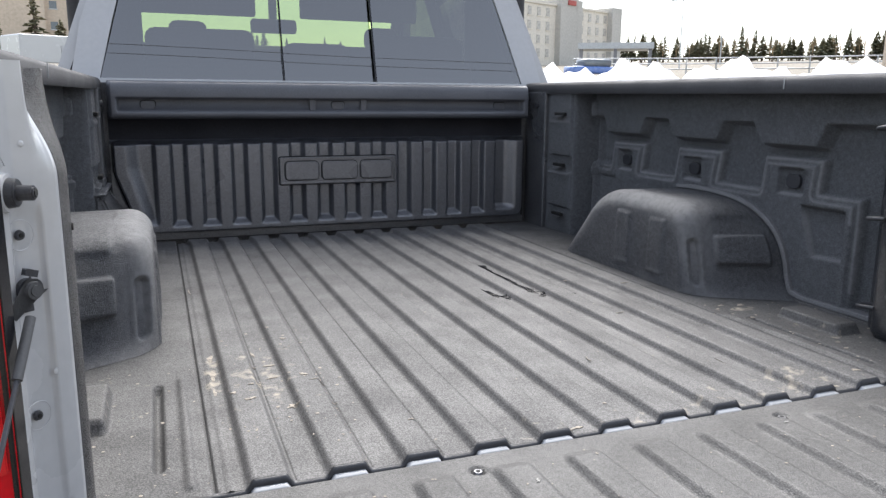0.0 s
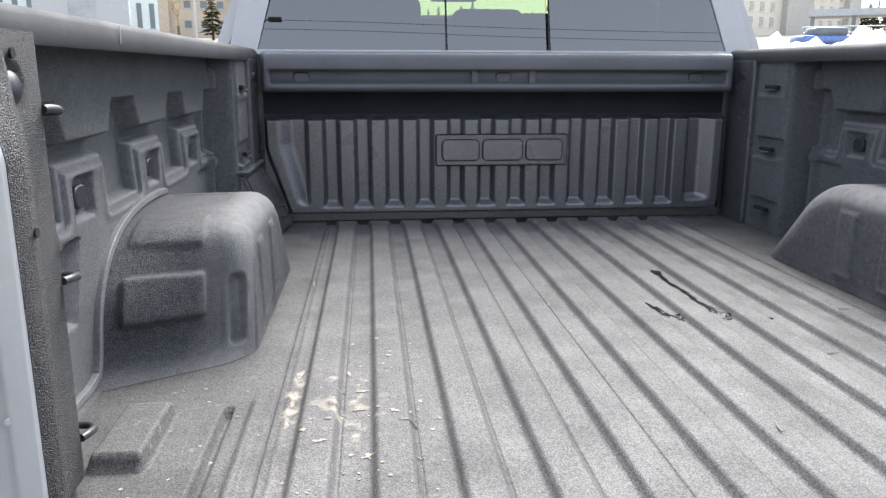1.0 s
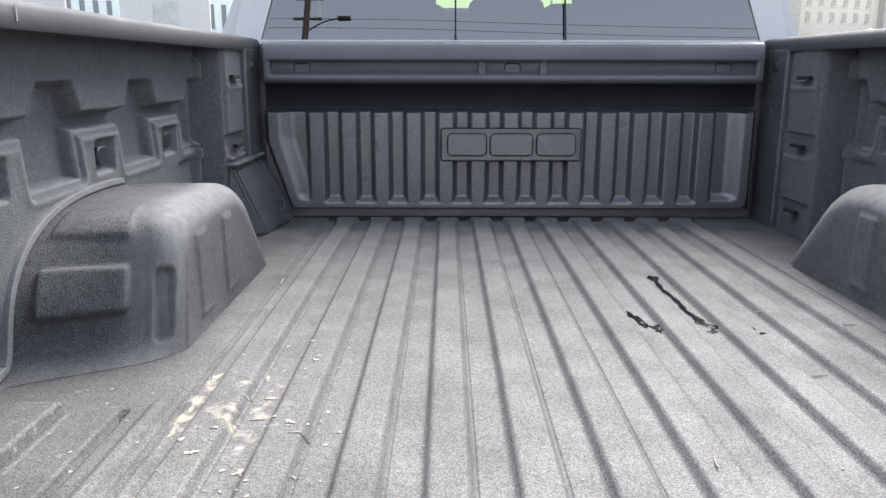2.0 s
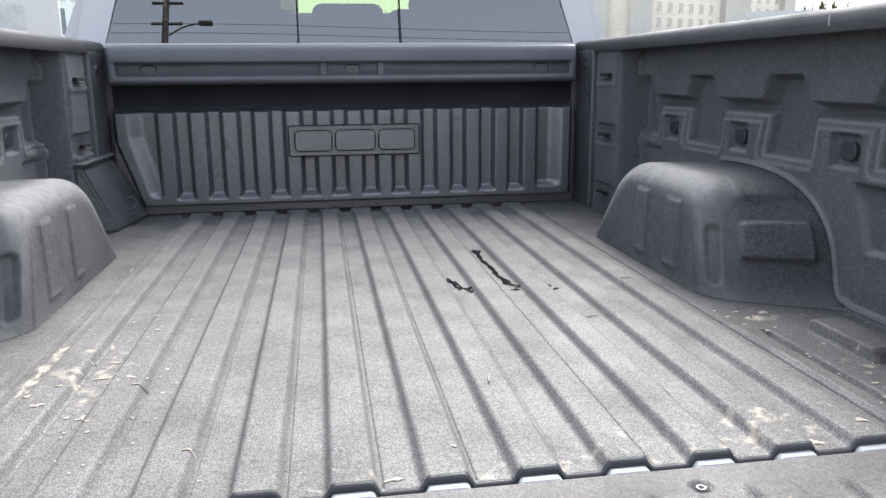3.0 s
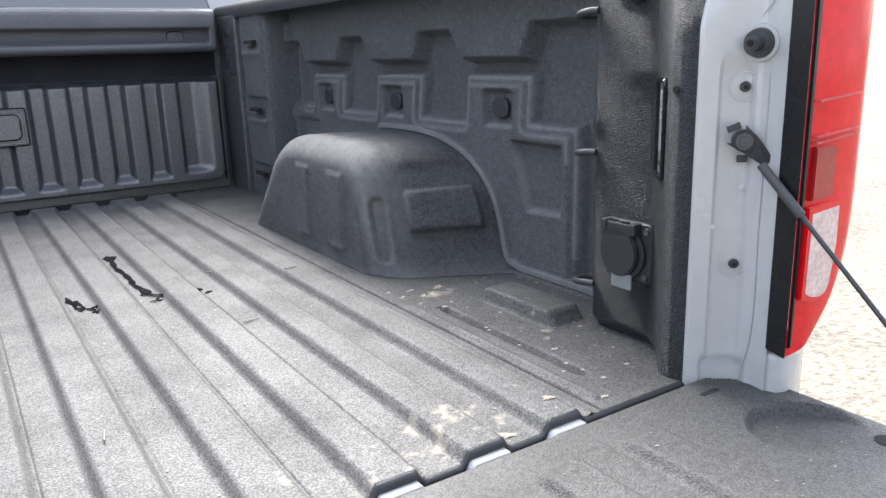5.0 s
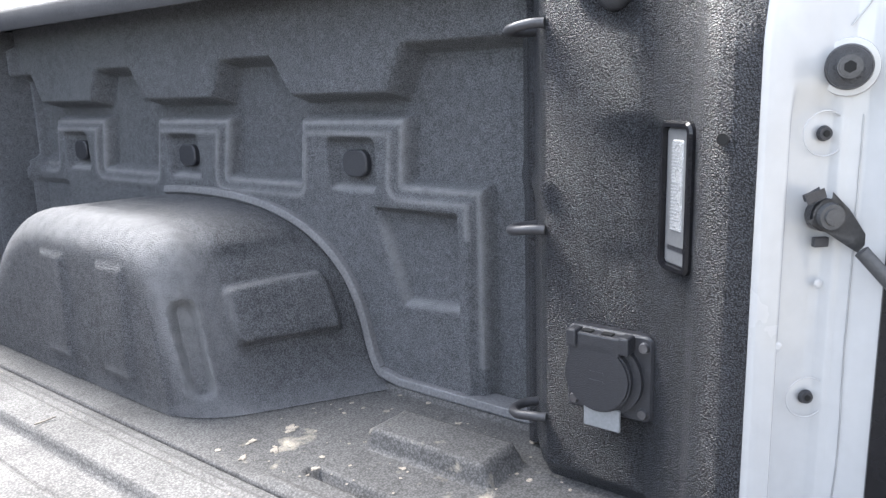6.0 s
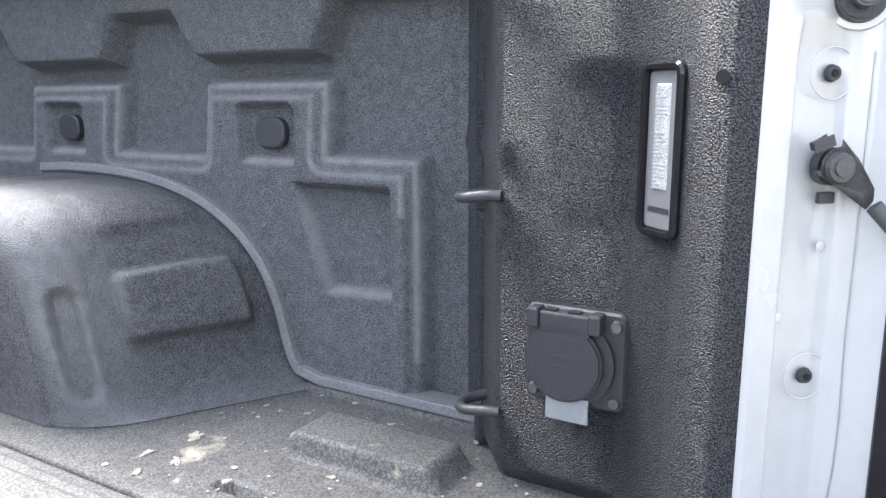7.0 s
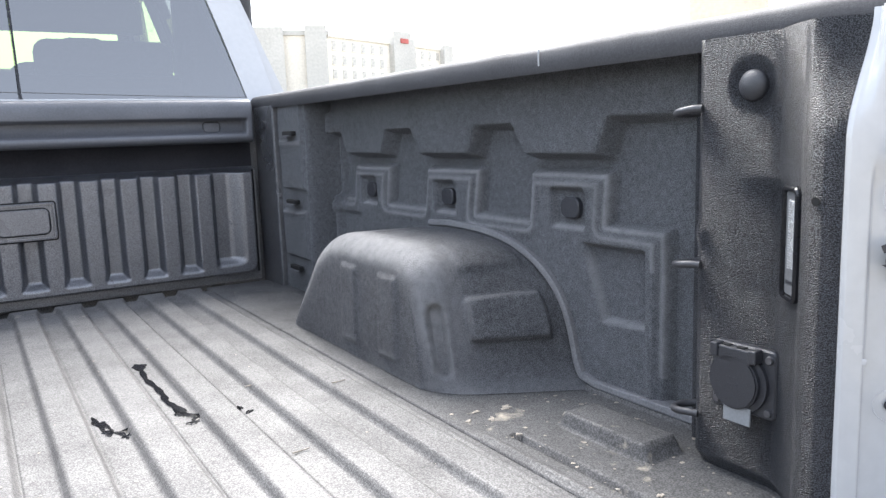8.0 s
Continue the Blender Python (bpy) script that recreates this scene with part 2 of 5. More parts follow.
PANE = mat("far_pane", (0.12, 0.14, 0.16), 0.15, 0, 0.2, 0.5, 2)
ROOFING = mat("roof_edge", (0.3, 0.24, 0.18), 0.8, 0, 0.15, 0.4, 3)
NEEDLES = mat("spruce_needles", (0.085, 0.09, 0.05), 0.9, 0, 0.4, 0.6, 5, color2=(0.15, 0.12, 0.06))
TWIGS = mat("bare_twigs", (0.3, 0.21, 0.12), 0.9, 0, 0.3, 0.5, 4)
BARK = mat("bark", (0.12, 0.09, 0.07), 0.95, 0, 0.3, 2, 12, 0.02, 10)
GALV = mat("galvanised", (0.4, 0.41, 0.42), 0.5, 0.5, 0.15, 3, 30)
BLUE = mat("blue_paint", (0.08, 0.16, 0.42), 0.3, 0, 0.05, 3, 40, coat=0.6)


def glass(name, tint, rough=0.0, ior=1.5):
    m = bpy.data.materials.new(name)
    m.use_nodes = True
    n, l = m.node_tree.nodes, m.node_tree.links
    n.remove(n["Principled BSDF"])
    tr, gl, mx, fr = n.new("ShaderNodeBsdfTransparent"), n.new("ShaderNodeBsdfGlossy"), n.new("ShaderNodeMixShader"), n.new("ShaderNodeFresnel")
    tr.inputs["Color"].default_value = (*tint, 1)
    gl.inputs["Roughness"].default_value = rough
    fr.inputs["IOR"].default_value = ior
    l.new(fr.outputs[0], mx.inputs["Fac"])
    l.new(tr.outputs[0], mx.inputs[1])
    l.new(gl.outputs[0], mx.inputs[2])
    l.new(mx.outputs[0], n["Material Output"].inputs["Surface"])
    return m


PRIVACY = glass("privacy_glass", (0.24, 0.255, 0.24), ior=2.9)
SCREEN = glass("windshield_glass", (0.62, 0.80, 0.36))


# ---- mesh helpers ----
def finish(name, me, material, parent=None, label="", smooth=True):
    me.materials.append(material)
    if smooth:
        me.polygons.foreach_set("use_smooth", [True] * len(me.polygons))
    ob = new(name, me)
    ob.parent = parent
    if parent is not None and parent.name == "pickup_truck":
        ob.location.z = 0.88
    if label:
        ob["label"] = label
    return ob


def part(name, bm, material, parent, label="", smooth=False):
    me = bpy.data.meshes.new(name)
    bmesh.ops.recalc_face_normals(bm, faces=bm.faces)
    bm.to_mesh(me)
    bm.free()
    return finish(name, me, material, parent, label, smooth)


def sheet(name, X, Y, Z, material, parent=None, label="", flip=False, keep=None):
    """A pressed panel from a grid of places."""
    h, w = X.shape
    verts = np.stack([X.ravel(), Y.ravel(), Z.ravel()], 1)
    i = np.arange(h * w).reshape(h, w)
    q = np.stack([i[:-1, :-1], i[:-1, 1:], i[1:, 1:], i[1:, :-1]], -1)
    if keep is not None:
        q = q[keep]
    q = q.reshape(-1, 4)
    if flip:
        q = q[:, ::-1]
    me = bpy.data.meshes.new(name)
    me.from_pydata(verts.tolist(), [], q.tolist())
    return finish(name, me, material, parent, label)


def box(bm, x0, x1, y0, y1, z0, z1, bevel=0.0, seg=2, m=None):
    r = bmesh.ops.create_cube(bm, size=1.0)
    vs = r["verts"]
    for v in vs:
        v.co = Vector(((x0 + x1) / 2 + v.co.x * (x1 - x0), (y0 + y1) / 2 + v.co.y * (y1 - y0), (z0 + z1) / 2 + v.co.z * (z1 - z0)))
    if m is not None:
        for v in vs:
            v.co = m @ v.co
    if bevel:
        es = list({e for v in vs for e in v.link_edges})
        bmesh.ops.bevel(bm, geom=es, offset=bevel, segments=seg, affect="EDGES", profile=0.5)
    return bm


def boxed(*a, **k):
    return box(bmesh.new(), *a, **k)


def disc(r, depth, m, seg=28, r2=None, bm=None, bevel=0.0):
    """A round plate or pin, its axis along the pose's z, base at 0."""
    bm = bm or bmesh.new()
    res = bmesh.ops.create_cone(bm, cap_ends=True, segments=seg, radius1=r, radius2=r if r2 is None else r2, depth=depth)
    vs = res["verts"]
    bmesh.ops.translate(bm, verts=vs, vec=(0, 0, depth / 2))
    if bevel:
        top = [e for e in {e for v in vs for e in v.link_edges} if all(v.co.z > depth * 0.6 for v in e.verts)]
        b = bmesh.ops.bevel(bm, geom=top, offset=bevel, segments=2, affect="EDGES")
        vs = list({v for v in bm.verts if v.is_valid and (v in set(b["verts"]) or v in set(x for x in vs if x.is_valid))})
    bmesh.ops.transform(bm, matrix=m, verts=vs)
    return bm


def rounded(w, h, r, depth, m, bm=None, inset=None, seg=5):
    """A plate with round corners in the pose's xy plane; inset leaves a frame with an opening."""
    bm = bm or bmesh.new()

    def loop(w, h, r, z):
        out = []
        for cx, cy, a0 in ((w / 2 - r, h / 2 - r, 0), (-w / 2 + r, h / 2 - r, 90), (-w / 2 + r, -h / 2 + r, 180), (w / 2 - r, -h / 2 + r, 270)):
            for k in range(seg + 1):
                a = radians(a0 + 90 * k / seg)
                out.append(bm.verts.new(m @ Vector((cx + r * math.cos(a), cy + r * math.sin(a), z))))
        return out

    def band(a, b):
        for k in range(len(a)):
            bm.faces.new((a[k], a[(k + 1) % len(a)], b[(k + 1) % len(a)], b[k]))
    e = min(depth * 0.3, 0.002)
    lo, mid, hi = loop(w, h, r, 0), loop(w, h, r, depth - e), loop(w - 2 * e, h - 2 * e, max(r - e, 0.0005), depth)
    band(lo, mid), band(mid, hi)
    if inset:
        ih, il = loop(w - 2 * inset, h - 2 * inset, max(r - inset, 0.001), depth), loop(w - 2 * inset - e, h - 2 * inset - e, max(r - inset, 0.001), 0)
        band(hi, ih), band(ih, il)
    else:
        bm.faces.new(hi)
        bm.faces.new(lo[::-1])
    return bm


def tube(name, pts, r, material, parent, label="", bevel=6):
    cu = bpy.data.curves.new(name, "CURVE")
    cu.dimensions, cu.bevel_depth, cu.bevel_resolution, cu.use_fill_caps = "3D", r, bevel, True
    sp = cu.splines.new("BEZIER")
    sp.bezier_points.add(len(pts) - 1)
    for p, c in zip(sp.bezier_points, pts):
        p.co = c
        p.handle_left_type = p.handle_right_type = "AUTO"
    ob = new(name, cu)
    me = bpy.data.meshes.new_from_object(ob.evaluated_get(bpy.context.evaluated_depsgraph_get()))
    bpy.data.objects.remove(ob)
    return finish(name, me, material, parent, label)


def empty(name, parent=None, at=(0, 0, 0)):
    ob = new(name)
    ob.empty_display_size = 0.1
    ob.location = at
    ob.parent = parent
    return ob


def step(d, w):
    """1 inside (d < 0), 0 outside, eased over the width w."""
    t = np.clip(0.5 - d / w, 0, 1)
    return t * t * (3 - 2 * t)


def outline(U, V, pts):
    """Signed distance to a closed outline, negative inside."""
    d = np.full(U.shape, 1e9)
    inside = np.zeros(U.shape, bool)
    for (ax, ay), (bx, by) in zip(pts, pts[1:] + pts[:1]):
        ex, ey = bx - ax, by - ay
        t = np.clip(((U - ax) * ex + (V - ay) * ey) / (ex * ex + ey * ey + 1e-12), 0, 1)
        d = np.minimum(d, np.hypot(U - ax - t * ex, V - ay - t * ey))
        cross = (ay > V) != (by > V)
        with np.errstate(divide="ignore", invalid="ignore"):
            inside ^= cross & (U < (bx - ax) * (V - ay) / (by - ay if by != ay else 1e-12) + ax)
    return np.where(inside, -d, d)


def rect(U, V, u0, u1, v0, v1, r=0.0):
    qx, qy = np.abs(U - (u0 + u1) / 2) - (u1 - u0) / 2 + r, np.abs(V - (v0 + v1) / 2) - (v1 - v0) / 2 + r
    return np.hypot(np.maximum(qx, 0), np.maximum(qy, 0)) + np.minimum(np.maximum(qx, qy), 0) - r


def ease(x, a, b):
    t = np.clip((x - a) / (b - a), 0, 1)
    return t * t * (3 - 2 * t)


# ---- the truck's bed ----
truck = tagged(empty("pickup_truck", None, (0, 0, -0.88)), "white pickup truck with black spray-lined bed and lowered tailgate on gravel", "truck")
TRUCK_Z = 0.88


RAIL_LO, RAIL_HI = 0.548, 0.586
RIB0, RIB_STEP, RIB_W = -0.351, 0.1115, 0.055
SEAM_L, SEAM_R = -0.619, 0.635


def ribs(X, grow=0.0):
    h = np.zeros_like(X)
    for k in range(-2, 9):
        a = RIB0 + RIB_STEP * k
        h = np.maximum(h, ease(X, a - 0.0055 - grow, a + 0.0055 - grow) * (1 - ease(X, a + RIB_W - 0.005 + grow, a + RIB_W + 0.006 + grow)))
    return h


def creases(X):
    """A fine pressed line along the shallow side of each rib."""
    c = np.zeros_like(X)
    for k in range(-2, 9):
        c += np.exp(-((X - RIB0 - RIB_STEP * k - RIB_W - 0.008) / 0.0016) ** 2)
    return c


xs = np.unique(np.concatenate([np.arange(-0.95, 0.951, 0.0035), (RIB0 + RIB_STEP * np.arange(-2, 9)[:, None] + RIB_W + 0.008 + np.array([-0.003, -0.0015, 0, 0.0015, 0.003])[None]).ravel(), SEAM_L + np.array([-0.004, -0.002, -0.001, 0.001, 0.002, 0.004]), SEAM_R + np.array([-0.004, -0.002, -0.001, 0.001, 0.002, 0.004])]))
ys = np.concatenate([[0.036], np.linspace(0.037, 0.06, 8), np.linspace(0.066, 0.5, 70), np.linspace(0.53, 1.84, 24), np.linspace(1.85, 2.01, 54)])
X, Y = np.meshgrid(xs, ys)
main = step(np.abs(X - (SEAM_L + SEAM_R) / 2) - (SEAM_R - SEAM_L) / 2, 0.004)
nose = 1 - ease(Y, 1.948, 1.968)                 # ribs end in a blunt nose before the trough
Z = -0.005 + (0.0145 * ribs(X, 0.009 * ease(Y, 1.87, 1.94)) * nose - 0.0026 * creases(X) * (1 - ease(Y, 1.86, 1.90))) * main
Z -= 0.020 * ease(Y, 1.944, 1.972) * main
Z += 0.003 * np.exp(-((X - SEAM_L - 0.020) / 0.003) ** 2) + 0.003 * np.exp(-((X - SEAM_R + 0.020) / 0.003) ** 2)
for sx in (SEAM_L, SEAM_R):
    Z -= 0.011 * np.exp(-((X - sx) / 0.0021) ** 2) * step(0.03 - Y, 0.01)
for s in (-1, 1):
    sx = X * s
    Z += 0.024 * step(rect(sx, Y, 0.770, 0.840, 0.292, 0.465, 0.004), 0.010)
    Z -= 0.016 * step(rect(sx, Y, 0.684, 0.697, 0.13, 0.478, 0.004), 0.007)
    Z += 0.006 * step(rect(sx, Y, 0.642, 0.655, 0.06, 0.5, 0.004), 0.010)
    Z += 0.006 * step(rect(sx, Y, 0.665, 0.83, 1.72, 1.80, 0.01), 0.012)
    Z += 0.006 * step(0.915 - sx, 0.008) * step(0.31 - Y, 0.01)
edge_x = np.arange(-0.84, 0.8401, 0.004)
edge_z = -0.005 + 0.0145 * ribs(edge_x[None])[0] * ((edge_x > SEAM_L) & (edge_x < SEAM_R))
ring = np.linspace(-0.2, 1.2, 9) * np.pi
Xe = np.repeat(edge_x[:, None], 9, 1)
sheet("floor_edge", Xe, 0.0375 - 0.0072 * np.sin(ring)[None] + 0 * Xe, (edge_z - 0.0072)[:, None] + 0.0072 * np.cos(ring)[None], PLASTIC, truck, "black rolled rear edge of the bed floor")
bed_floor = sheet("bed_floor", X, Y, Z, LINER_FLOOR, truck, "dusty black ribbed bed floor")
sill_top = -0.0190 + 0.0170 * ribs(edge_x[None])[0] * ((edge_x > SEAM_L) & (edge_x < SEAM_R))
Xs = np.repeat(edge_x[:, None], 4, 1)
sheet("bed_sill", Xs, np.array([0.0205, 0.0205, 0.0215, 0.045])[None] + 0 * Xs, np.stack([0 * edge_x - 0.09, sill_top - 0.002, sill_top, sill_top + 0.0005], 1), WHITE, truck, "white painted rear sill")


def side_wall(s):
    """One inner bed side with its pressed pattern; s is +1 or -1."""
    ys = np.arange(0.30, 1.9001, 0.0033)
    zs = np.concatenate([np.arange(-0.01, RAIL_LO + 0.012, 0.0028)])
    Yg, Zg = np.meshgrid(ys, zs)
    # ledge above, stepping up and down
    top = [(0.20, 0.60), (0.20, 0.465), (0.508, 0.465), (0.537, 0.405), (0.730, 0.405), (0.772, 0.462), (0.888, 0.462), (0.915, 0.405),
           (1.118, 0.405), (1.158, 0.462), (1.275, 0.462), (1.302, 0.405), (1.508, 0.405), (1.54, 0.462), (1.60, 0.462), (1.60, 0.60)]
    low = [(0.403, -0.1), (0.403, 0.288), (0.533, 0.288), (0.526, 0.376), (0.730, 0.376), (0.742, 0.282), (0.917, 0.282), (0.900, 0.376),
           (1.112, 0.376), (1.130, 0.282), (1.308, 0.282), (1.288, 0.376), (1.492, 0.376), (1.505, 0.288), (1.62, 0.288), (1.62, -0.1)]
    d = 0.042 * step(outline(Yg, Zg, top) - 0.002, 0.018) + 0.024 * step(outline(Yg, Zg, low), 0.013)
    # double edge along the lower step
    d += 0.009 * step(outline(Yg, Zg, low) + 0.016, 0.010) - 0.003 * step(outline(Yg, Zg, low) + 0.032, 0.014)
    for yc in (0.624, 1.030, 1.404):
        d -= 0.016 * step(rect(Yg, Zg, yc - 0.042, yc + 0.042, 0.278, 0.346, 0.008), 0.012)
    d -= 0.020 * step(outline(Yg, Zg, [(0.445, 0.128), (0.535, 0.124), (0.580, 0.25), (0.445, 0.25)]), 0.013)
    d -= 0.010 * step(rect(Yg, Zg, 1.46, 1.61, 0.06, 0.245, 0.01), 0.014)
    d += 0.007 * step(rect(Yg, Zg, 1.52, 1.615, 0.283, 0.297, 0.005), 0.010)
    # stake pocket column near the bulkhead
    d += 0.020 * step(rect(Yg, Zg, 1.585, 1.605, -0.2, 0.52, 0.005), 0.014)
    d += 0.099 * ease(Yg, 1.63, 1.655)
    for z0, z1, dy in ((0.445, 0.56, 0.0), (0.305, 0.432, 0.0), (0.10, 0.228, 0.0)):
        d += 0.011 * step(rect(Yg, Zg, 1.665, 1.835, z0, z1, 0.004), 0.009)
    d += 0.015 * step(rect(Yg, Zg, 1.665, 1.835, 0.432, 0.446, 0.003), 0.010) + 0.015 * step(rect(Yg, Zg, 1.665, 1.835, 0.228, 0.24, 0.003), 0.010)
    d += 0.006 * ease(Yg, 1.85, 1.87)
    # soft undulation of the sprayed skin
    d += 0.0012 * np.sin(Yg * 19 + s) * np.sin(Zg * 23)
    # lips and ledges painted pale: chalky rub plus light on up-facing edges
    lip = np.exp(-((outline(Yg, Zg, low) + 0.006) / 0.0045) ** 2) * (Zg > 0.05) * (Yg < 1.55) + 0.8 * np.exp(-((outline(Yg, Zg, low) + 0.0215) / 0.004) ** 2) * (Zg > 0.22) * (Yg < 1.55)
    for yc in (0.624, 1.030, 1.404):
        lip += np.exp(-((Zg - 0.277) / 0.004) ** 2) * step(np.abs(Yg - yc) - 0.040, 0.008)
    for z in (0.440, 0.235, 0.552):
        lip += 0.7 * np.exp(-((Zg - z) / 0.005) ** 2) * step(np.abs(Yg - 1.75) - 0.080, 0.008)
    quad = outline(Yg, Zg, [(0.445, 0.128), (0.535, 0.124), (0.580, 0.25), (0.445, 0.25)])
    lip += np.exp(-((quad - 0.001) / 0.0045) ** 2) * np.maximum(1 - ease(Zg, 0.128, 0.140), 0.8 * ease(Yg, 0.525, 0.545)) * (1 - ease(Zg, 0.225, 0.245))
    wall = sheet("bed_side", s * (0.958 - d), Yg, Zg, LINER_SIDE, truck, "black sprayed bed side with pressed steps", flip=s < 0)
    rub_light = wall.data.attributes.new("rub_light", "FLOAT", "POINT")
    rub_light.data.foreach_set("value", np.clip(lip, 0, 1).ravel().astype(np.float32))
    for yc in (0.624, 1.030, 1.404):
        m = Matrix.Translation((s * 0.9480, yc, 0.312)) @ Euler((0, radians(-90 * s), 0)).to_matrix().to_4x4()
        part("plug", rounded(0.038, 0.048, 0.015, 0.0145, m), PLASTIC, wall, "black rubber plug", smooth=False)
    for z in (0.468, 0.268, 0.070):
        part("stake_slot", boxed(s * 0.842 - 0.008, s * 0.842 + 0.008, 1.70, 1.775, z - 0.006, z + 0.007, 0.003), HOLE, wall, "dark slot")
        part("slot_lip", boxed(s * 0.838 - 0.008, s * 0.838 + 0.008, 1.71, 1.765, z - 0.010, z - 0.005, 0.002), LINER_SIDE, wall)
    # forward corner up to the bulkhead
    part("corner_panel", boxed(min(s * 0.838, s * 0.95), max(s * 0.838, s * 0.95), 1.86, 2.03, -0.01, RAIL_LO + 0.01, 0.006), LINER_WALL, truck, "black corner panel", smooth=False)
    part("corner_stud", disc(0.012, 0.006, Matrix.Translation((s * 0.838, 1.93, 0.50)) @ Euler((0, radians(-90 * s), 0)).to_matrix().to_4x4(), 20), PLASTIC, truck)
    return wall


def wheelhouse(s):
    """The box over a rear wheel: an arch at the wall, skewed rear corner, rounded shoulder."""
    n = 210
    u = np.linspace(0, 1, 3000)

    def arch(yc, rear, front, top, nr, nf):
        a = np.pi * (1 - u)
        c, sn = np.cos(a), np.maximum(np.sin(a), 0)
        e = np.where(c < 0, 2 / nr, 2 / nf)
        y, z = yc + np.where(c < 0, rear, front) * np.sign(c) * np.abs(c) ** e, top * sn ** e
        run = np.concatenate([[0], np.cumsum(np.hypot(np.diff(y), np.diff(z)))])
        even = np.linspace(0, run[-1], n)
        return np.interp(even, run, y), np.interp(even, run, z)
    yw, zw = arch(1.00, 0.395, 0.48, 0.250, 2.7, 2.0)
    yw = yw - 0.035 * np.exp(-zw / 0.022) * (yw < 1)
    # inboard outline: steep rear, flat top, straight front slope, corners eased
    ky, kz = [0.694, 0.740, 0.765, 0.83, 1.10, 1.17, 1.24, 1.42], [0.0, 0.195, 0.236, 0.250, 0.250, 0.237, 0.198, 0.0]
    run = np.concatenate([[0], np.cumsum(np.hypot(np.diff(ky), np.diff(kz)))])
    at = np.linspace(0, run[-1], 800)
    yi, zi = np.interp(at, run, ky), np.interp(at, run, kz)
    kern = np.hanning(91)
    kern /= kern.sum()
    ends = lambda a: np.convolve(np.concatenate([2 * a[0] - a[45:0:-1], a, 2 * a[-1] - a[-2:-47:-1]]), kern, "valid")
    yi, zi = ends(yi), np.maximum(ends(zi), 0)
    run = np.concatenate([[0], np.cumsum(np.hypot(np.diff(yi), np.diff(zi)))])
    even = np.linspace(0, run[-1], n)
    yi, zi = np.interp(even, run, yi), np.interp(even, run, zi)
    rows = []
    for v in np.linspace(0, 1, 64):                     # wall to shoulder
        e = v
        rows.append((0.955 - (0.955 - 0.741) * v, yw * (1 - e) + yi * e, zw * (1 - e) + zi * e))
    cy = 0.98
    for a in np.linspace(0, np.pi / 2, 36)[1:]:          # rounded shoulder
        inset = 0.054 * (1 - np.cos(a))
        k = 1 - inset / 0.36
        rows.append((0.741 - 0.054 * np.sin(a), cy + (yi - cy) * k, np.maximum(zi - inset * (zi / 0.250), 0)))
    yl, zl = rows[-1][1], rows[-1][2]
    for t in np.linspace(0, 1, 60)[1:]:                  # flat inboard face
        zz = zl * (1 - t)
        rows.append((0.687 - 0.006 * (1 - zz / 0.2), cy + (yl - cy) * (1 - 0.98 * t), zz))
    Xr = np.array([np.full(n, r[0]) if np.isscalar(r[0]) else r[0] for r in rows])
    Yr, Zr = np.array([r[1] for r in rows]), np.array([r[2] for r in rows])
    foot = 0.035 * np.exp(-np.maximum(Zr, 0) / 0.016) * step(Yr - 0.80, 0.2)
    Yr = Yr - foot * ease(Xr, 0.683, 0.75)
    # pressed pads and pockets along the surface normal
    P = np.stack([Xr, Yr, Zr], -1)
    N = np.cross(np.gradient(P, axis=1), np.gradient(P, axis=0))
    N /= np.linalg.norm(N, axis=-1, keepdims=True) + 1e-9
    if N[30, n // 2, 2] < 0:
        N = -N
    rear = step(Yr - 0.95, 0.05)
    d = 0.019 * step(rect(Xr, Zr, 0.768, 0.900, 0.082, 0.158, 0.008), 0.009) * rear
    d += 0.006 * step(rect(Xr, Zr, 0.77, 0.90, 0.205, 0.25, 0.006), 0.012) * step(np.abs(Yr - 0.76) - 0.055, 0.012)
    d -= 0.016 * step(rect(Xr, Zr, 0.699, 0.726, 0.025, 0.150, 0.0125), 0.008) * rear
    d -= 0.004 * step(rect(Xr, Yr, 0.77, 0.9, 0.94, 1.08, 0.01), 0.012) * ease(Zr, 0.2, 0.23)
    inner = step(Xr - 0.692, 0.004)
    for yc in (0.88, 1.05):
        d += 0.005 * step(rect(Yr, Zr, yc - 0.05, yc + 0.02, 0.03, 0.19, 0.006), 0.016) * inner
    P = P + N * d[..., None]
    box_ = sheet("wheelhouse", s * P[..., 0], P[..., 1], P[..., 2] - 0.004, LINER_DUST_LIT, truck, "black sprayed wheelhouse, dust and sky light painted on the shoulder", flip=s > 0)
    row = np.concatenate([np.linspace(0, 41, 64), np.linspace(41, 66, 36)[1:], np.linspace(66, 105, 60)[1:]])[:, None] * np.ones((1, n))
    # shoulder and press edges marked pale: dust, plus painted light on the curves
    dust_lit = ease(row, 30, 47) * (1 - ease(row, 56, 70)) * (0.25 + 0.75 * ease(P[..., 2], 0.0, 0.12))
    dust_lit += 0.55 * np.exp(-(rect(Xr, Zr, 0.768, 0.900, 0.082, 0.158, 0.008) / 0.004) ** 2) * rear * ease(Zr, 0.09, 0.13)
    dust_lit += 0.6 * np.exp(-(rect(Xr, Zr, 0.699, 0.726, 0.025, 0.150, 0.0125) / 0.004) ** 2) * rear
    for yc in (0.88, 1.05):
        dust_lit += 0.6 * np.exp(-((Zr - 0.036) / 0.008) ** 2) * step(np.abs(Yr - yc + 0.015) - 0.033, 0.01) * inner
    dust_lit += 0.45 * np.exp(-np.maximum(Zr, 0) / 0.022) * rear        # dust settled at the foot
    dust_lit = np.clip(dust_lit, 0, 1)
    rub_light = box_.data.attributes.new("rub_light", "FLOAT", "POINT")
